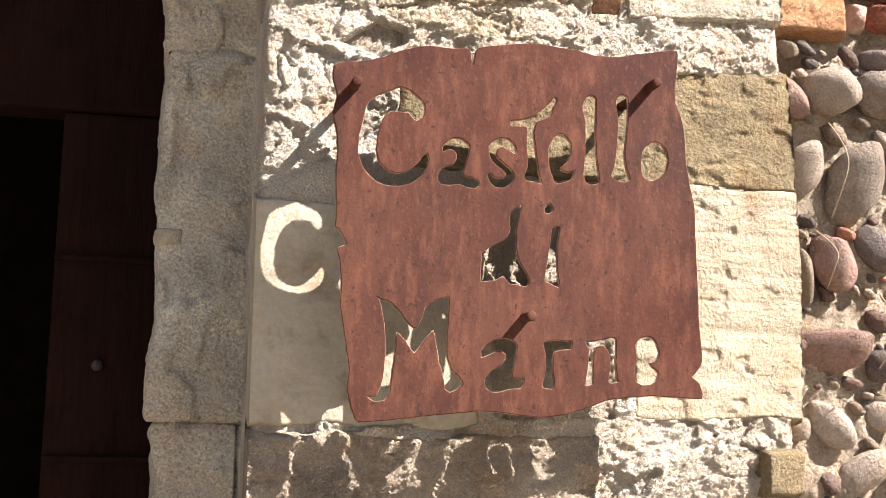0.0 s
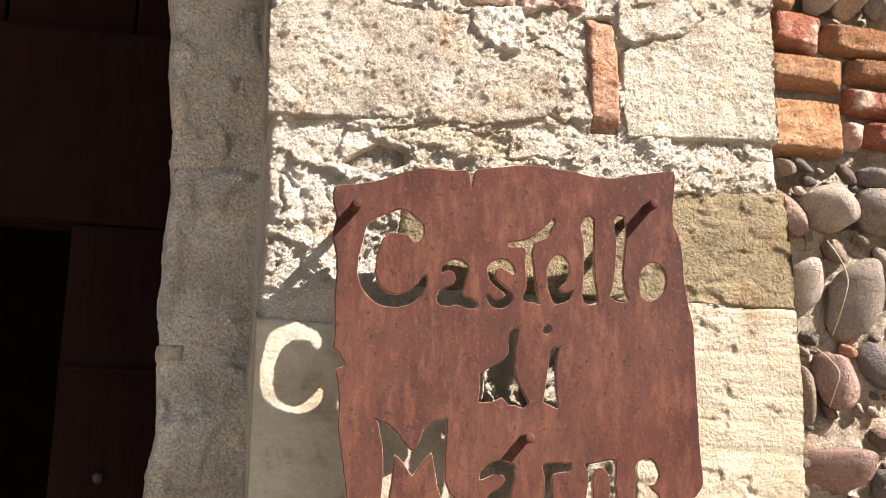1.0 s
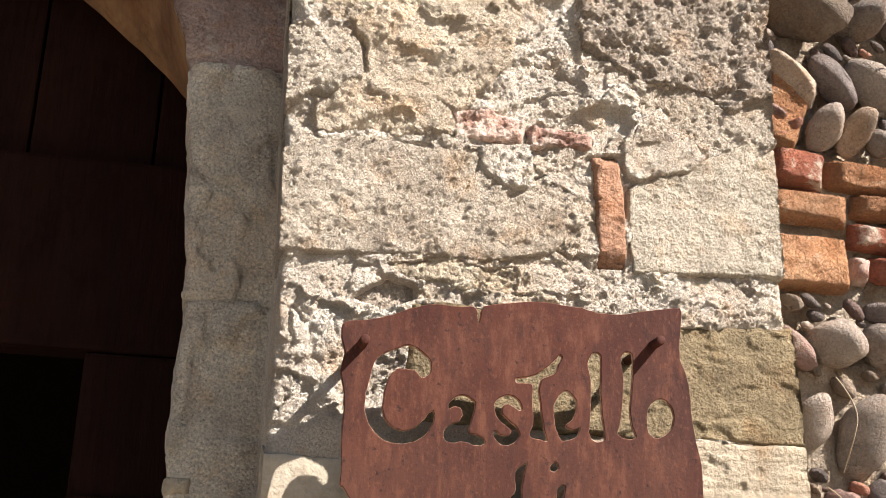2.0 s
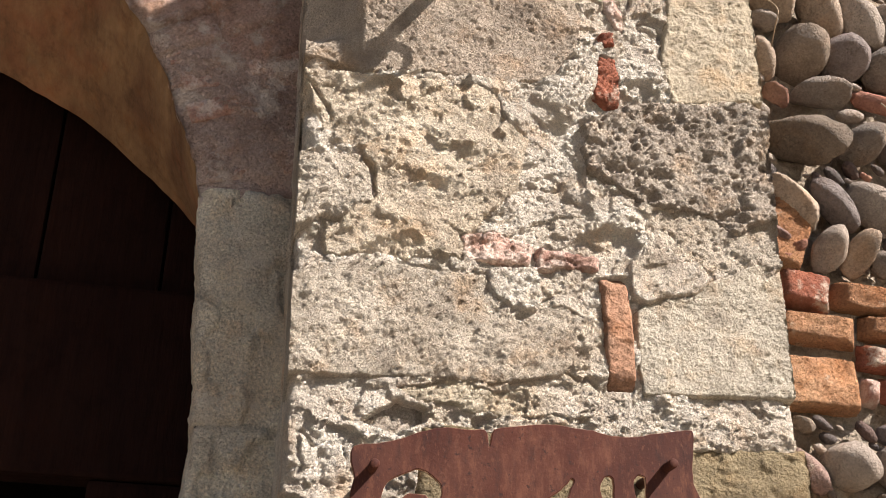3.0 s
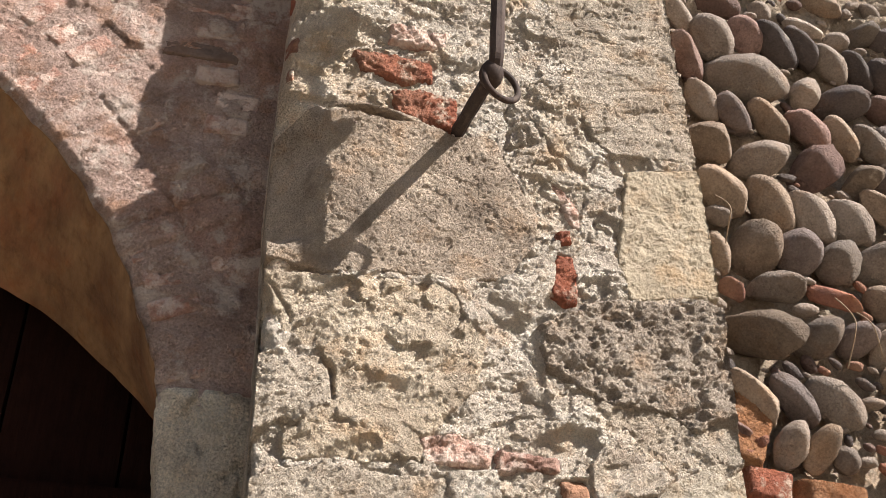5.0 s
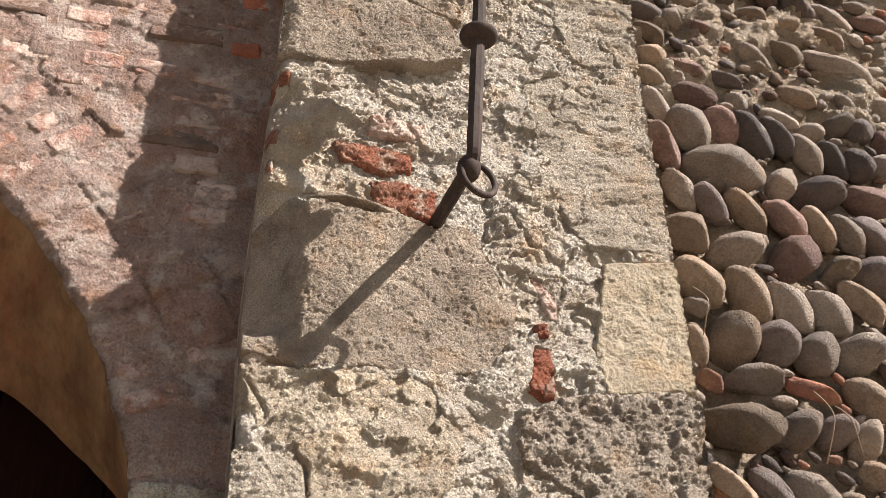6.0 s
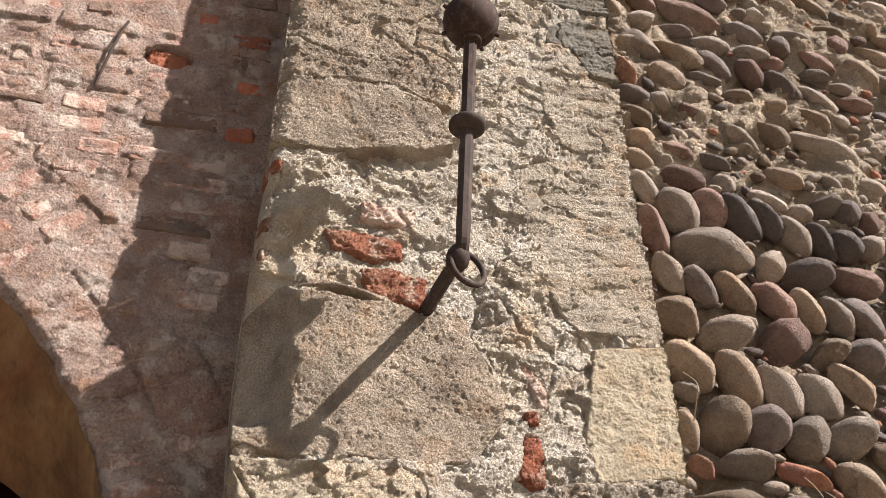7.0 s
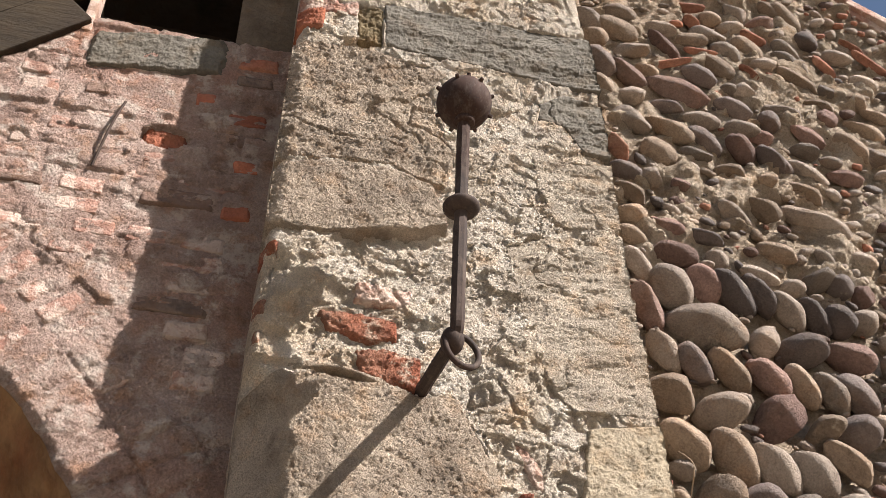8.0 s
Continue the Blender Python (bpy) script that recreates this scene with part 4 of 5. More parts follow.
turned([(0.020, -0.008), (0.024, -0.006), (0.024, 0.006), (0.018, 0.009)], BALL - Vector((0, 0, 0.066)), "socket", "short socket under the ball")


def torus(at, big, small, turn, name, label):
    bm = bmesh.new()
    n, m = 36, 10
    rows = [[bm.verts.new(((big + small * math.cos(math.tau * j / m)) * math.cos(math.tau * i / n), (big + small * math.cos(math.tau * j / m)) * math.sin(math.tau * i / n), small * math.sin(math.tau * j / m))) for j in range(m)] for i in range(n)]
    for i in range(n):
        for j in range(m):
            a, b = rows[i], rows[(i + 1) % n]
            bm.faces.new((a[j], b[j], b[(j + 1) % m], a[(j + 1) % m]))
    bmesh.ops.recalc_face_normals(bm, faces=bm.faces[:])
    bm.transform(pose(*at, *turn))
    return part(name, bm, IRON, holder, label, True)


torus((0.0375, HY + 0.03, -0.066), 0.041, 0.0068, (84, 12, 20), "ring", "round iron ring hanging at the bend")
bm = bmesh.new()
bmesh.ops.create_uvsphere(bm, u_segments=14, v_segments=9, radius=0.031, matrix=Matrix.Translation((0.017, HY + 0.03, -0.0445)) @ Matrix.Diagonal((0.8, 1, 1, 1)))
part("knuckle", bm, IRON, holder, "swollen forged eye of the bend", True)

# ---------------------------------------------------------------- above the arch: ledge, dark recess and timbers
ledge_P = stone_face(-0.50, -0.075, 4.365, 4.535, 0.020, "dressed", 211, 0.17, 0.012)
ledge_P[..., 1] += GATE_Y + 0.002
put("stone", grid_mesh("stone", ledge_P), SLATE, gate_wall, "grey slab under the dark recess")
# Back, floor and top of the recess, coloured as dark as its shade.
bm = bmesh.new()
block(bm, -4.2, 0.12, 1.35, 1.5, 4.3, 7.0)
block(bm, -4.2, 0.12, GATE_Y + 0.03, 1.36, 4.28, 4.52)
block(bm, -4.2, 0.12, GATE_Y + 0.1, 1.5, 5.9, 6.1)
tagged(part("wall_recess", bm, DUSK), "back of the recess over the arch, its shade put into the colour", "wall", kind="structure")
bm = bmesh.new()
block(bm, -0.07, 0.12, GATE_Y + 0.015, 1.35, 4.50, 6.2, 0.01, 0.012, 4)
tagged(part("wall_reveal", bm, REVEAL), "brown plastered side of the recess", "wall", kind="structure")
bm = bmesh.new()
block(bm, -0.52, -0.49, GATE_Y - 0.01, GATE_Y + 0.06, 4.49, 6.0, 0.006, 0.008, 3)
tagged(part("post", bm, BRICK_OLD), "narrow pale brick post beside the dark recess", "post")
# Boards stand in for a shaded brown plane; the shade is in their colour.
brace = tagged(new("timber_brace"), "stand-in brown boarding slanting beside the recess, shade put into its colour", "timber")
for k in range(4):
    bm = bmesh.new()
    block(bm, -0.75, 0.80 + 0.15 * k, -0.035, 0.20, 0.0, 0.147, 0.006, 0.004, 2)
    bm.transform(pose(-1.06, GATE_Y + 0.004 * k, 3.96, 0, -45, 0) @ Matrix.Translation((0, 0, 0.15 * k)))
    part("board", bm, WOOD_UP, brace)

# ---------------------------------------------------------------- small iron and dry growth on the walls
def tendril(name, points, thick, mat, label, category):
    data = bpy.data.curves.new(name, "CURVE")
    data.dimensions, data.bevel_depth, data.bevel_resolution, data.resolution_u = "3D", thick, 2, 5
    spline = data.splines.new("NURBS")
    spline.points.add(len(points) - 1)
    for q, p in zip(spline.points, points):
        q.co = (*p, 1)
    spline.use_endpoint_u, spline.order_u = True, 3
    ob = new(name, data)
    me = bpy.data.meshes.new_from_object(ob.evaluated_get(bpy.context.evaluated_depsgraph_get()))
    bpy.data.objects.remove(ob)
    me.materials.clear()
    return tagged(put(name, me, mat), label, category)


tendril("iron_rod", [(-0.342, GATE_Y - 0.012, 4.215), (-0.352, GATE_Y - 0.03, 4.15), (-0.37, GATE_Y - 0.03, 4.04), (-0.386, GATE_Y - 0.01, 3.95)], 0.004, IRON, "thin rusted iron rod against the brick wall", "rod")
STRAW = stone("dry_stem", (0.34, 0.26, 0.18), (0.24, 0.18, 0.12), (0.28, 0.2, 0.13), 60, 0.001, 0.2)
for x0, z0, x1, z1, sway in ((1.122, 2.00, 1.135, 1.83, 0.02), (1.09, 1.80, 1.122, 1.70, 0.015), (1.215, 1.69, 1.222, 1.56, 0.012), (1.30, 2.86, 1.31, 2.70, 0.02), (1.345, 2.83, 1.40, 2.74, -0.02), (1.05, 3.09, 1.07, 2.98, 0.012)):
    tendril("dry_stem", [(x0, -0.02, z0), ((x0 + x1) / 2 + sway, -0.05, z0 * 0.66 + z1 * 0.34), ((x0 + x1) / 2 + sway * 0.3, -0.045, z0 * 0.3 + z1 * 0.7), (x1, 0.0, z1)], 0.0014, STRAW, "thin dry plant stem clinging to the cobbles", "plant stem")

# ---------------------------------------------------------------- bricks of the gate wall
def brick_mesh(w, h, seed, mat):
    me = grid_mesh("brick", stone_face(-w / 2, w / 2, -h / 2, h / 2, 0.004, "brickface", 300 + seed, 0.0, 0.007, 0.006, 0.10, 0.006))
    me.materials.append(mat)
    return me


BARE = [(-0.060, 0.080, 4.450, 4.505, BRICK), (-0.055, 0.070, 4.370, 4.420, BRICK_DULL), (-0.158, -0.092, 4.255, 4.315, BRICK), (-0.060, 0.065, 4.190, 4.250, BRICK),
        (-0.052, 0.070, 4.110, 4.165, BRICK_DULL), (-0.025, 0.060, 4.010, 4.060, BRICK), (-0.262, -0.040, 3.850, 3.915, BRICK_DULL), (-0.035, 0.050, 3.835, 3.890, BRICK), (-0.47, -0.385, 4.235, 4.285, BRICK_DULL)]
rng = random.Random(11)
OLD = [brick_mesh(w, 0.060, k, mat) for k, (w, mat) in enumerate(((0.12, BRICK_OLD), (0.13, BRICK_OLD), (0.19, BRICK_OLD), (0.24, BRICK_OLD), (0.26, BRICK_OLD), (0.10, BRICK_OLD), (0.21, BRICK_DULL), (0.12, BRICK_OLD)))]
z = 2.66
while z < 4.47:
    x = 0.085 - rng.uniform(0, 0.1)
    while x > -0.95:
        me = rng.choice(OLD)
        w = max(v.co.x for v in me.vertices) * 2
        x -= w / 2
        r = math.hypot(x - ARC_X, z - ARC_Z)
        hollow = abs(x + 0.216) < w / 2 + 0.06 and abs(z - 4.115) < 0.06
        bare = any(x0 - w / 2 - 0.01 < x < x1 + w / 2 + 0.01 and z0 - 0.035 < z < z1 + 0.035 for x0, x1, z0, z1, _ in BARE)
        if r > ARC_R + 0.30 + 0.04 * rng.random() and rng.random() < 0.93 and not hollow and not bare:
            put("brick", me, None, gate_wall, at=pose(x, GATE_Y + 0.003 - rng.uniform(-0.003, 0.003), z, 0, rng.uniform(-2.5, 2.5), 0))
        x -= w / 2 + rng.uniform(0.008, 0.018)
    z += 0.072
for ring in (0.075, 0.225):
    a = radians(17)
    while a < radians(62):
        if rng.random() < 0.9:
            r = ARC_R + ring
            put("brick", OLD[rng.choice((0, 1))], None, gate_wall, at=pose(ARC_X + r * math.cos(a), GATE_Y + 0.006 - rng.uniform(-0.003, 0.003), ARC_Z + r * math.sin(a), 0, -math.degrees(a) + rng.uniform(-4, 4), 0))
        a += 0.072 / ARC_R

for k, (x0, x1, z0, z1, mat) in enumerate(BARE):
    P = stone_face((x0 - x1) / 2, (x1 - x0) / 2, (z0 - z1) / 2, (z1 - z0) / 2, 0.005, "brickface", 340 + k, 0.0, 0.007, 0.005, 0.10, 0.006)
    put("brick", grid_mesh("brick", P), mat, gate_wall, "bare red brick in the shaded strip" if mat == BRICK else "", at=pose((x0 + x1) / 2, GATE_Y - 0.002, (z0 + z1) / 2, 0, -3, 0))

# ---------------------------------------------------------------- bricks beside the pillar
for x0, z0, x1, z1, mat, turn in ((1.073, 2.412, 1.19, 2.494, BRICK_RAW, 8), (1.05, 2.338, 1.24, 2.405, BRICK_ORANGE, 3), (1.05, 2.194, 1.228, 2.312, BRICK_ORANGE, 0),
                                  (1.196, 2.410, 1.36, 2.478, BRICK_ORANGE, 4), (1.248, 2.358, 1.38, 2.412, BRICK_ORANGE, 2), (1.235, 2.289, 1.40, 2.346, BRICK_RAW, 2),
                                  (1.236, 2.215, 1.272, 2.278, BRICK_OLD, 12), (1.280, 2.225, 1.42, 2.280, BRICK_RAW, 3), (1.05, 2.485, 1.155, 2.665, BRICK_ORANGE, 20)):
    P = stone_face(x0 - (x0 + x1) / 2, x1 - (x0 + x1) / 2, z0 - (z0 + z1) / 2, z1 - (z0 + z1) / 2, 0.012, "bricklump", int(x0 * 1000 + z0 * 77), 0.0, 0.006, 0.005, 0.08)
    put("brick", grid_mesh("brick", P), mat, cobble_wall, at=pose((x0 + x1) / 2, 0.072, (z0 + z1) / 2, 0, turn, 0))

# ---------------------------------------------------------------- river cobbles
COURSE_A = [(1.053, 1.358, 0.055, 0.042, 6, 2), (1.226, 1.374, 0.052, 0.032, 28, 4), (1.091, 1.449, 0.025, 0.024, -42, 0), (1.162, 1.458, 0.053, 0.031, -46, 4), (1.270, 1.478, 0.044, 0.029, -20, 14), (1.270, 1.566, 0.030, 0.030, 0, 1), (1.170, 1.600, 0.075, 0.047, 14, 13), (1.110, 1.728, 0.054, 0.020, -83, 2), (1.176, 1.754, 0.058, 0.037, -67, 3), (1.263, 1.789, 0.050, 0.030, -54, 1), (1.224, 1.911, 0.086, 0.048, 58, 0), (1.118, 1.931, 0.059, 0.034, 60, 0), (1.096, 2.069, 0.055, 0.023, -57, 13), (1.178, 2.086, 0.058, 0.046, -16, 0), (1.279, 2.089, 0.047, 0.043, -34, 0), (1.279, 2.157, 0.036, 0.021, -6, 1)]
COURSE_B = [(1.309, 2.521, 0.027, 0.029, -6, 0), (1.189, 2.540, 0.053, 0.033, 55, 0), (1.258, 2.541, 0.056, 0.030, 54, 2), (1.125, 2.643, 0.075, 0.031, -52, 12), (1.213, 2.647, 0.067, 0.034, -59, 1), (1.307, 2.652, 0.071, 0.043, -44, 0), (1.464, 2.717, 0.035, 0.033, -8, 2), (1.458, 2.793, 0.055, 0.033, 52, 0), (1.160, 2.801, 0.105, 0.054, -17, 12), (1.296, 2.804, 0.059, 0.038, 30, 0), (1.390, 2.812, 0.051, 0.036, 28, 1), (1.108, 2.905, 0.037, 0.030, -37, 5), (1.493, 2.907, 0.065, 0.041, -47, 2), (1.355, 2.914, 0.074, 0.028, -25, 5), (1.212, 2.919, 0.070, 0.040, -2, 10), (1.082, 2.992, 0.047, 0.028, -82, 2)]
COURSE_C = [(1.381, 3.012, 0.059, 0.048, 41, 10), (1.172, 3.019, 0.070, 0.057, 52, 12), (1.284, 3.022, 0.058, 0.053, 32, 1), (1.488, 3.025, 0.071, 0.044, 25, 0), (1.090, 3.095, 0.037, 0.026, -18, 10), (1.429, 3.132, 0.065, 0.047, -57, 0), (1.332, 3.133, 0.072, 0.044, -62, 0), (1.234, 3.149, 0.076, 0.046, -68, 2), (1.112, 3.166, 0.071, 0.049, -50, 2), (1.535, 3.173, 0.075, 0.036, -52, 12), (1.488, 3.252, 0.067, 0.036, 38, 12), (1.579, 3.254, 0.061, 0.049, 20, 1), (1.372, 3.275, 0.076, 0.051, 25, 13), (1.217, 3.276, 0.071, 0.044, 14, 0), (1.097, 3.304, 0.063, 0.054, -14, 12), (1.536, 3.376, 0.062, 0.035, -72, 0)]
COURSE_D = [(1.607, 3.379, 0.067, 0.039, -63, 1), (1.460, 3.383, 0.064, 0.033, -69, 2), (1.371, 3.398, 0.068, 0.036, -50, 3), (1.268, 3.401, 0.070, 0.035, -61, 2), (1.172, 3.413, 0.062, 0.033, -67, 1), (1.094, 3.438, 0.061, 0.034, -67, 0), (1.480, 3.498, 0.068, 0.047, 10, 1), (1.619, 3.503, 0.064, 0.049, -30, 13), (1.375, 3.507, 0.048, 0.037, 51, 4), (1.220, 3.525, 0.108, 0.064, -25, 0), (1.070, 3.572, 0.069, 0.039, -78, 13), (1.542, 3.618, 0.063, 0.032, -73, 1), (1.613, 3.620, 0.049, 0.045, -46, 1), (1.688, 3.626, 0.037, 0.040, -57, 0), (1.470, 3.628, 0.064, 0.035, -72, 0), (1.144, 3.653, 0.067, 0.051, -60, 0)]
COURSE_E = [(1.318, 3.661, 0.080, 0.040, -64, 1), (1.395, 3.663, 0.071, 0.037, -68, 11), (1.236, 3.677, 0.056, 0.043, -65, 3), (1.060, 3.713, 0.053, 0.029, -68, 4), (1.501, 3.715, 0.034, 0.026, -3, 0), (1.710, 3.719, 0.035, 0.031, 17, 13), (1.412, 3.742, 0.053, 0.021, -34, 4), (1.644, 3.742, 0.040, 0.036, 26, 1), (1.583, 3.753, 0.051, 0.034, 22, 10), (1.263, 3.754, 0.018, 0.012, -13, 4), (1.175, 3.775, 0.067, 0.032, -23, 3), (1.291, 3.776, 0.032, 0.027, -42, 0), (1.052, 3.818, 0.044, 0.026, -36, 2), (1.482, 3.838, 0.056, 0.030, -30, 2), (1.627, 3.845, 0.034, 0.020, -56, 0), (1.277, 3.854, 0.060, 0.021, -30, 11)]
COURSE_F = [(1.742, 3.860, 0.045, 0.025, -28, 0), (1.158, 3.874, 0.052, 0.027, -25, 13), (1.060, 3.897, 0.048, 0.033, -27, 12), (1.682, 3.900, 0.038, 0.021, -43, 13), (1.376, 3.958, 0.062, 0.026, -55, 10), (1.630, 3.981, 0.102, 0.043, -42, 4), (1.072, 3.982, 0.052, 0.027, -37, 2), (1.474, 4.004, 0.057, 0.034, -50, 12), (1.230, 4.046, 0.028, 0.025, -12, 3), (1.141, 4.055, 0.033, 0.032, 26, 14), (1.063, 4.065, 0.050, 0.028, -28, 1), (1.621, 4.096, 0.066, 0.028, -37, 12), (1.498, 4.121, 0.046, 0.024, -7, 12), (1.397, 4.132, 0.050, 0.028, -18, 2), (1.050, 4.163, 0.059, 0.035, -55, 5), (1.177, 4.170, 0.056, 0.036, -37, 12)]
COURSE_G = [(1.653, 4.183, 0.072, 0.025, -50, 4), (1.298, 4.191, 0.049, 0.020, -29, 0), (1.783, 4.195, 0.056, 0.024, -34, 13), (1.566, 4.199, 0.046, 0.026, -56, 1), (1.544, 4.215, 0.061, 0.031, -62, 11), (1.450, 4.244, 0.057, 0.033, -66, 3), (1.334, 4.250, 0.061, 0.030, -56, 1), (1.745, 4.259, 0.036, 0.019, -30, 4), (1.230, 4.277, 0.080, 0.033, -41, 2), (1.661, 4.284, 0.049, 0.029, -23, 10), (1.109, 4.286, 0.063, 0.038, -46, 10), (1.900, 4.310, 0.046, 0.033, -32, 0), (1.529, 4.312, 0.040, 0.022, -27, 13), (1.833, 4.334, 0.066, 0.037, -59, 2), (1.467, 4.337, 0.057, 0.029, -21, 10), (1.336, 4.343, 0.060, 0.029, -25, 4)]
COURSE_H = [(1.695, 4.352, 0.062, 0.025, -55, 3), (1.232, 4.380, 0.061, 0.022, -18, 11), (1.118, 4.395, 0.050, 0.031, -6, 4), (1.568, 4.395, 0.037, 0.032, -67, 1), (1.023, 4.416, 0.044, 0.037, -59, 2), (1.461, 4.425, 0.069, 0.028, -42, 11), (1.902, 4.428, 0.069, 0.031, -52, 12), (1.770, 4.445, 0.042, 0.036, 43, 3), (1.618, 4.452, 0.065, 0.030, -34, 4), (1.288, 4.455, 0.105, 0.038, -39, 13), (1.123, 4.504, 0.070, 0.034, -51, 13), (1.509, 4.515, 0.035, 0.035, 45, 4), (1.767, 4.516, 0.052, 0.022, -30, 2), (1.458, 4.518, 0.028, 0.021, -17, 0), (1.966, 4.518, 0.053, 0.021, -48, 12), (1.030, 4.533, 0.071, 0.038, -54, 1)]
COURSE_I = [(1.190, 4.541, 0.039, 0.021, -42, 2), (1.369, 4.554, 0.064, 0.030, -45, 1), (1.902, 4.564, 0.038, 0.035, -32, 2), (1.648, 4.578, 0.065, 0.019, -61, 5), (1.795, 4.592, 0.038, 0.027, -31, 0), (1.281, 4.602, 0.063, 0.018, -6, 5), (1.561, 4.605, 0.069, 0.023, -58, 5), (1.442, 4.623, 0.057, 0.027, -46, 2), (1.148, 4.626, 0.057, 0.028, -7, 10), (1.717, 4.627, 0.077, 0.025, -52, 2), (1.024, 4.661, 0.050, 0.035, -39, 2), (1.604, 4.673, 0.046, 0.027, -19, 4), (1.962, 4.678, 0.046, 0.027, -44, 4), (1.264, 4.681, 0.065, 0.028, -59, 13), (1.390, 4.685, 0.054, 0.016, -26, 5), (1.743, 4.691, 0.038, 0.025, -79, 0)]
COURSE_J = [(1.475, 4.703, 0.051, 0.034, -37, 0), (1.683, 4.717, 0.051, 0.031, -45, 0), (1.106, 4.722, 0.071, 0.035, -31, 12), (1.836, 4.725, 0.060, 0.020, -62, 5), (1.363, 4.738, 0.054, 0.025, -15, 12), (1.561, 4.742, 0.060, 0.032, -53, 2), (1.013, 4.751, 0.051, 0.031, -45, 0), (1.255, 4.766, 0.062, 0.027, -22, 10), (1.451, 4.769, 0.022, 0.024, -17, 5), (1.701, 4.775, 0.057, 0.027, -55, 0), (1.428, 4.777, 0.062, 0.031, -36, 10), (1.893, 4.790, 0.055, 0.027, -32, 0), (2.020, 4.795, 0.076, 0.020, -59, 5), (1.120, 4.806, 0.058, 0.032, -20, 0), (1.594, 4.810, 0.046, 0.024, -48, 5), (1.384, 4.839, 0.038, 0.026, -50, 5)]
COURSE_K = [(1.792, 4.845, 0.042, 0.033, -61, 1), (1.516, 4.848, 0.044, 0.022, -8, 0), (1.680, 4.850, 0.033, 0.022, -10, 4), (1.972, 4.872, 0.057, 0.015, -53, 5), (1.450, 4.874, 0.037, 0.026, -27, 2), (1.638, 4.898, 0.051, 0.027, -9, 13), (1.386, 4.916, 0.052, 0.023, -21, 5), (1.552, 4.935, 0.048, 0.029, -48, 14), (1.744, 4.961, 0.069, 0.029, -65, 12), (1.684, 4.974, 0.049, 0.026, -69, 2)]
COURSES = COURSE_A + COURSE_B + COURSE_C + COURSE_D + COURSE_E + COURSE_F + COURSE_G + COURSE_H + COURSE_I + COURSE_J + COURSE_K

rng = random.Random(23)


def cobble_mesh(seed, angular, slab=False):
    bm = bmesh.new()
    bmesh.ops.create_icosphere(bm, subdivisions=3, radius=1)
    off = Vector((seed * 7.3, seed * 3.1, seed * 1.7))
    chip = random.Random(seed + 400)
    planes = []
    front, flat = Vector((chip.uniform(0.0, 0.42), 1, chip.uniform(-0.05, 0.40))).normalized(), chip.uniform(0.30, 0.55)
    for k in range(6 if slab else 5 if angular else 2):
        n = Vector((chip.gauss(0, 1), chip.gauss(0, 1), chip.gauss(0, 0.9))).normalized()
        planes.append((n, chip.uniform(0.50, 0.78) if angular else chip.uniform(0.70, 0.86)))
    for v in bm.verts:
        n = v.co.normalized()
        v.co = n * (1 + 0.16 * noise.noise(n * 0.9 + off) + 0.07 * noise.noise(n * 1.9 + off))
        for way, reach in planes:
            over = v.co.dot(way) - reach
            if over > 0:
                v.co -= way * over * (0.8 if angular else 0.6)
        if slab:
            v.co.z = max(-0.66, min(0.66, v.co.z))
        over = -v.co.dot(front) - flat
        if over > 0:
            v.co += front * over * 0.72
        v.co *= 1.06 + (0.09 * noise.noise(n * 4 + off) + 0.06 * noise.noise(n * 9 + off) if angular else 0.03 * noise.noise(n * 4 + off) + 0.016 * noise.noise(n * 9 + off))
    me = bpy.data.meshes.new("cobble")
    bm.to_mesh(me)
    bm.free()
    me.polygons.foreach_set("use_smooth", np.ones(len(me.polygons), dtype=bool))
    return me


COBBLE.append(SHARD)
SHAPES = [[cobble_mesh(5 * c + k, k > 2 or c == 5, c == 5) for k in range(6)] for c in range(6)]
for c, row in enumerate(SHAPES):
    for me in row:
        me.materials.append(COBBLE[c])
placed = []


def bedding(x, z):
    """How a stone at this place lies in the wall: long axis along the course, tail sunk upwards into the mortar."""
    return pose(x, 0.065, z, 0, 0, -math.degrees(math.atan2(x, 2.1))) @ pose(0, 0, 0, math.degrees(math.atan2(z - 1.55, 2.1)))


def lay_cobble(x, z, a, b, turn, colour, broken):
    me = SHAPES[colour][rng.choice((3, 4, 5)) if broken else rng.choice((0, 1, 2))]
    depth = min(a, b) * rng.uniform(0.95, 1.15)
    m = bedding(x, z) @ pose(0, rng.uniform(-0.004, 0.010), 0, 0, -turn, 0) @ Matrix.Diagonal((a * 1.0, depth, b * 1.0, 1))
    put("cobble", me, None, cobble_wall, at=m)
    placed.append((x, z, max(a, b), min(a, b) / math.cos(math.atan2(z - 1.55, 2.1))))


for x, z, a, b, turn, colour in COURSES:
    lay_cobble(x, z, a, b, turn, colour % 10, colour >= 10 or colour == 5 or (z > 3.9 and rng.random() < 0.6))
spare = []
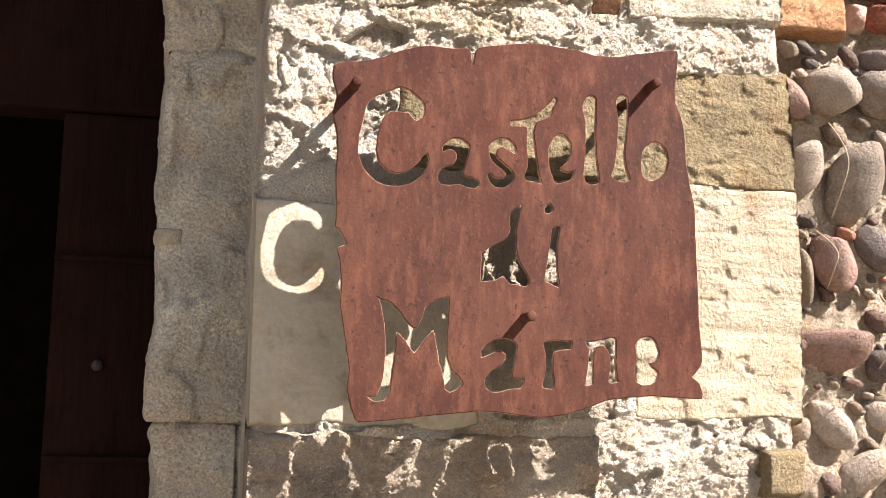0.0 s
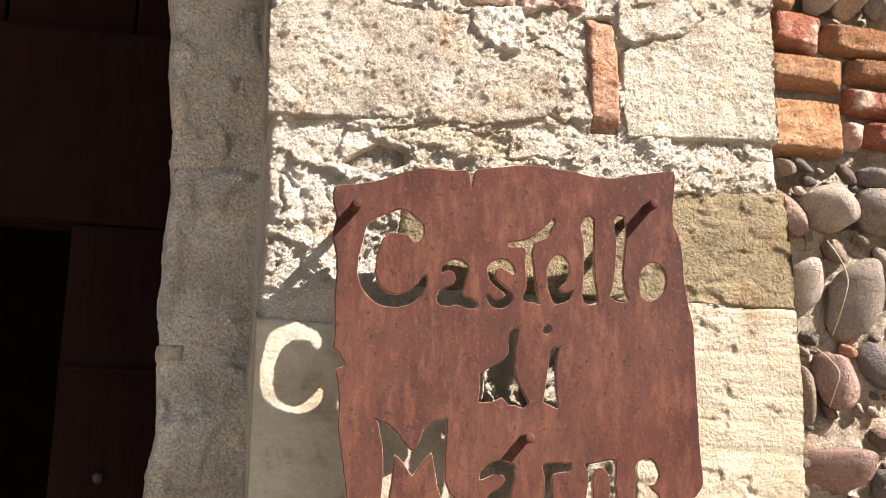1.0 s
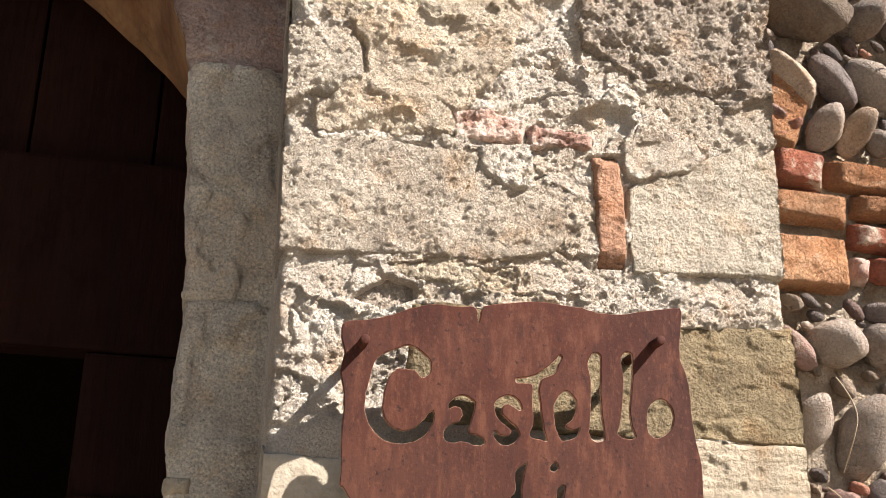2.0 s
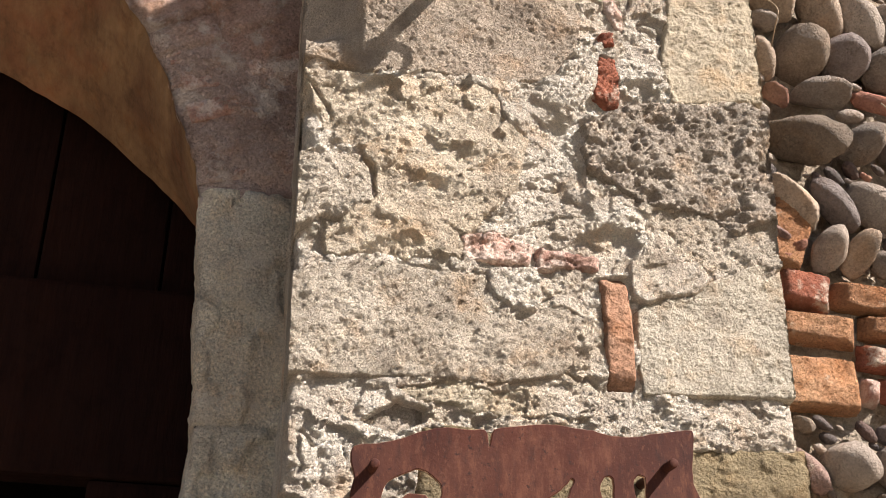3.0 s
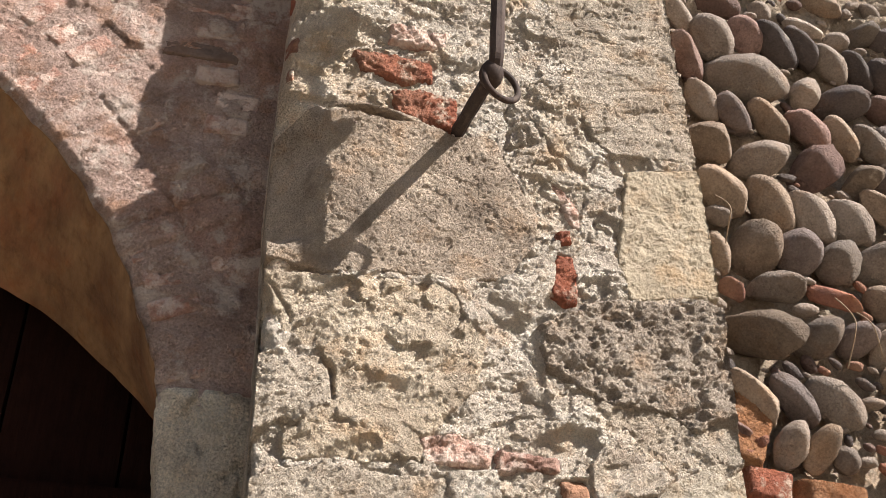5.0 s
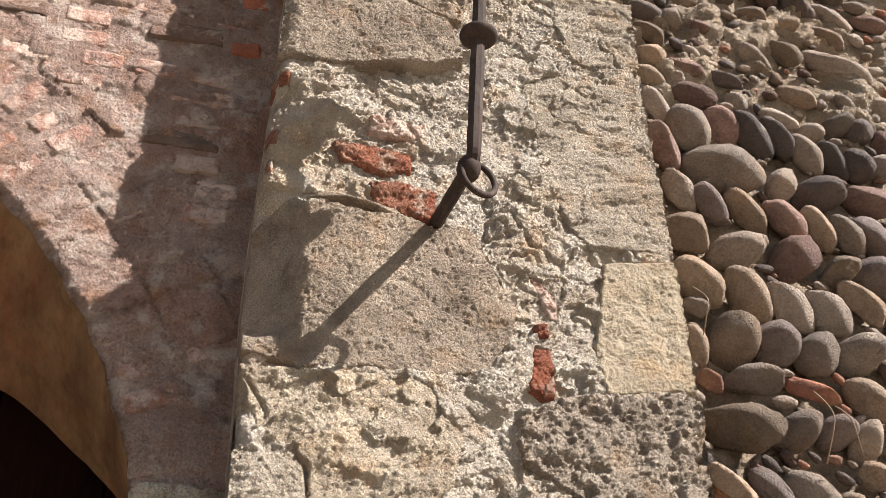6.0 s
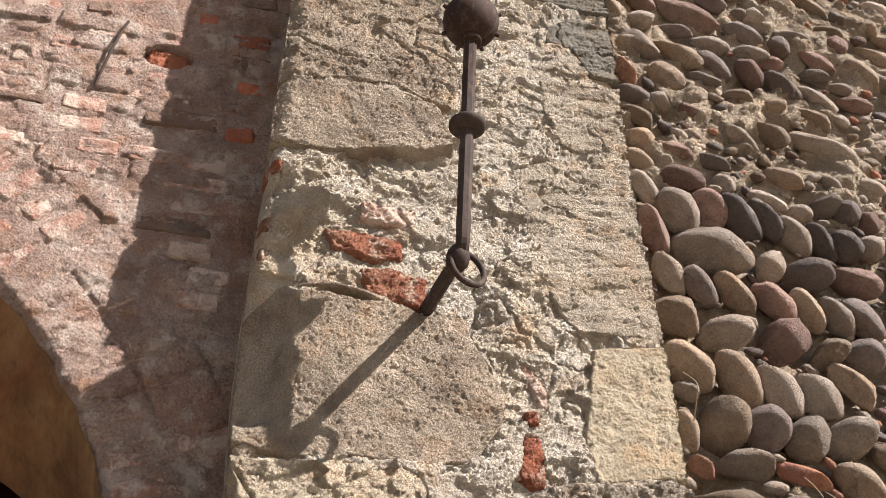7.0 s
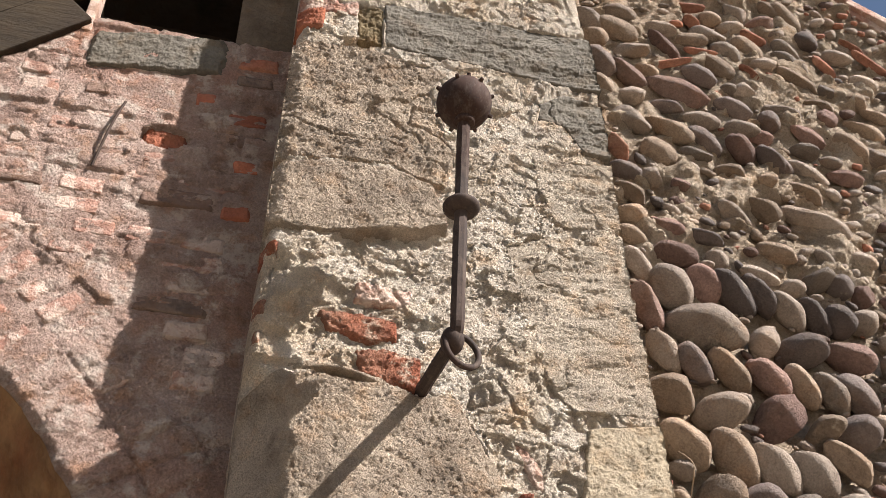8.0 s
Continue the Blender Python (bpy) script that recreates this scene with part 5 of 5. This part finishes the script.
for attempt in range(30000):
    x, z = rng.uniform(1.0, 2.6), rng.uniform(1.15, 5.4)
    if z > wall_top(x) - 0.02 or (x < 1.40 and 2.17 < z < 2.50):
        continue
    far = x > 1.30 + 0.30 * max(0.0, z - 2.1)
    if not far and rng.random() < (0.8 if z < 2.15 else 0.75 if z > 3.7 else 0.2):
        continue
    a = rng.choice((0.034, 0.042, 0.05, 0.056) if far and attempt < 12000 else (0.018, 0.022, 0.027) if attempt < 20000 else (0.008, 0.011, 0.014))
    b = a * rng.uniform(0.5, 0.75)
    if any(abs(z - q) < 0.16 and math.hypot((x - p) * 0.9, z - q) < (a + b) * 0.46 + (r + s) * 0.46 for p, q, r, s in placed):
        continue
    colour = rng.choices(range(6), (4, 3, 5, 3, 4, 6) if z > 4.1 else (5, 4, 4, 3, 2, 2))[0]
    turn = rng.gauss(-30, 18)
    if len(placed) < 290:
        lay_cobble(x, z, a, b, turn, colour, rng.random() < 0.5)
    else:
        placed.append((x, z, a, b))
        spare.append((x, z, a, b, turn, colour))
if spare:
    heaps = [([], []) for c in range(6)]
    low = bmesh.new()
    bmesh.ops.create_icosphere(low, subdivisions=2, radius=1)
    base_v = np.array([v.co[:] for v in low.verts])
    base_f = np.array([[v.index for v in f.verts] for f in low.faces])
    low.free()
    for x, z, a, b, turn, colour in spare:
        vs, fs = heaps[colour]
        shape = np.clip(base_v, -0.75, 0.75) if colour == 5 else base_v.copy()
        for k in range(3):
            way = np.array([rng.gauss(0, 1), rng.gauss(0, 1), rng.gauss(0, 1)])
            way /= np.linalg.norm(way)
            over = np.maximum(shape @ way - rng.uniform(0.6, 0.85), 0)
            shape = shape - np.outer(over, way) * 0.85
        bumps = 1 + 0.26 * (np.array([noise.noise(Vector(v) * 1.1 + Vector((x * 9, z * 9, 0))) for v in base_v]))[:, None]
        m = np.array(bedding(x, z) @ pose(0, 0.012, 0, 0, -turn, 0) @ Matrix.Diagonal((a * 1.08, 0.8 * a, b, 1)))
        fs.extend((base_f + len(vs)).tolist())
        vs.extend((shape * bumps @ m[:3, :3].T + m[:3, 3]).tolist())
    for c, (vs, fs) in enumerate(heaps):
        if vs:
            me = bpy.data.meshes.new("small_cobbles")
            me.from_pydata(vs, [], fs)
            me.polygons.foreach_set("use_smooth", np.ones(len(me.polygons), dtype=bool))
            tagged(put("small_cobbles", me, COBBLE[c], cobble_wall, "small pebbles bedded in the mortar"), kind="stuff")

# ---------------------------------------------------------------- tiles along the sloping top of the cobble wall
TILE = bmesh.new()
block(TILE, -0.11, 0.11, -0.15, 0.30, -0.016, 0.016, 0.004)
tile_me = bpy.data.meshes.new("tile")
TILE.to_mesh(tile_me)
TILE.free()
tile_me.materials.append(BRICK_OLD)
for layer in range(2):
    for k in range(14):
        x = 1.12 + 0.18 * k + 0.09 * layer
        put("tile", tile_me, None, cobble_wall, at=pose(x, 0.22 - 0.02 * layer, wall_top(x) + 0.014 + 0.036 * layer, 0, 34.2 + rng.uniform(-2, 2), rng.uniform(-3, 3)))

# ---------------------------------------------------------------- a hollow where a brick has weathered back
P = stone_face(-0.285, -0.147, 4.072, 4.158, 0.0, "grain", 221, 0.0, 0.004)
P[..., 1] += GATE_Y + 0.022
put("brick", grid_mesh("brick", P), BRICK, gate_wall, "deep red brick weathered back")

# ---------------------------------------------------------------- small stones let into the jamb
for x0, x1, z0, z1, mat, seed in ((-0.058, -0.002, 1.750, 1.793, BEIGE, 231),):
    P = stone_face(x0, x1, z0, z1, 0.004, "smooth", seed, 0.0, 0.006, 0.004, 0.4)
    P[..., 1] += GATE_Y - 0.012
    put("stone", grid_mesh("stone", P), mat, gate_wall, "small stone let into the jamb")
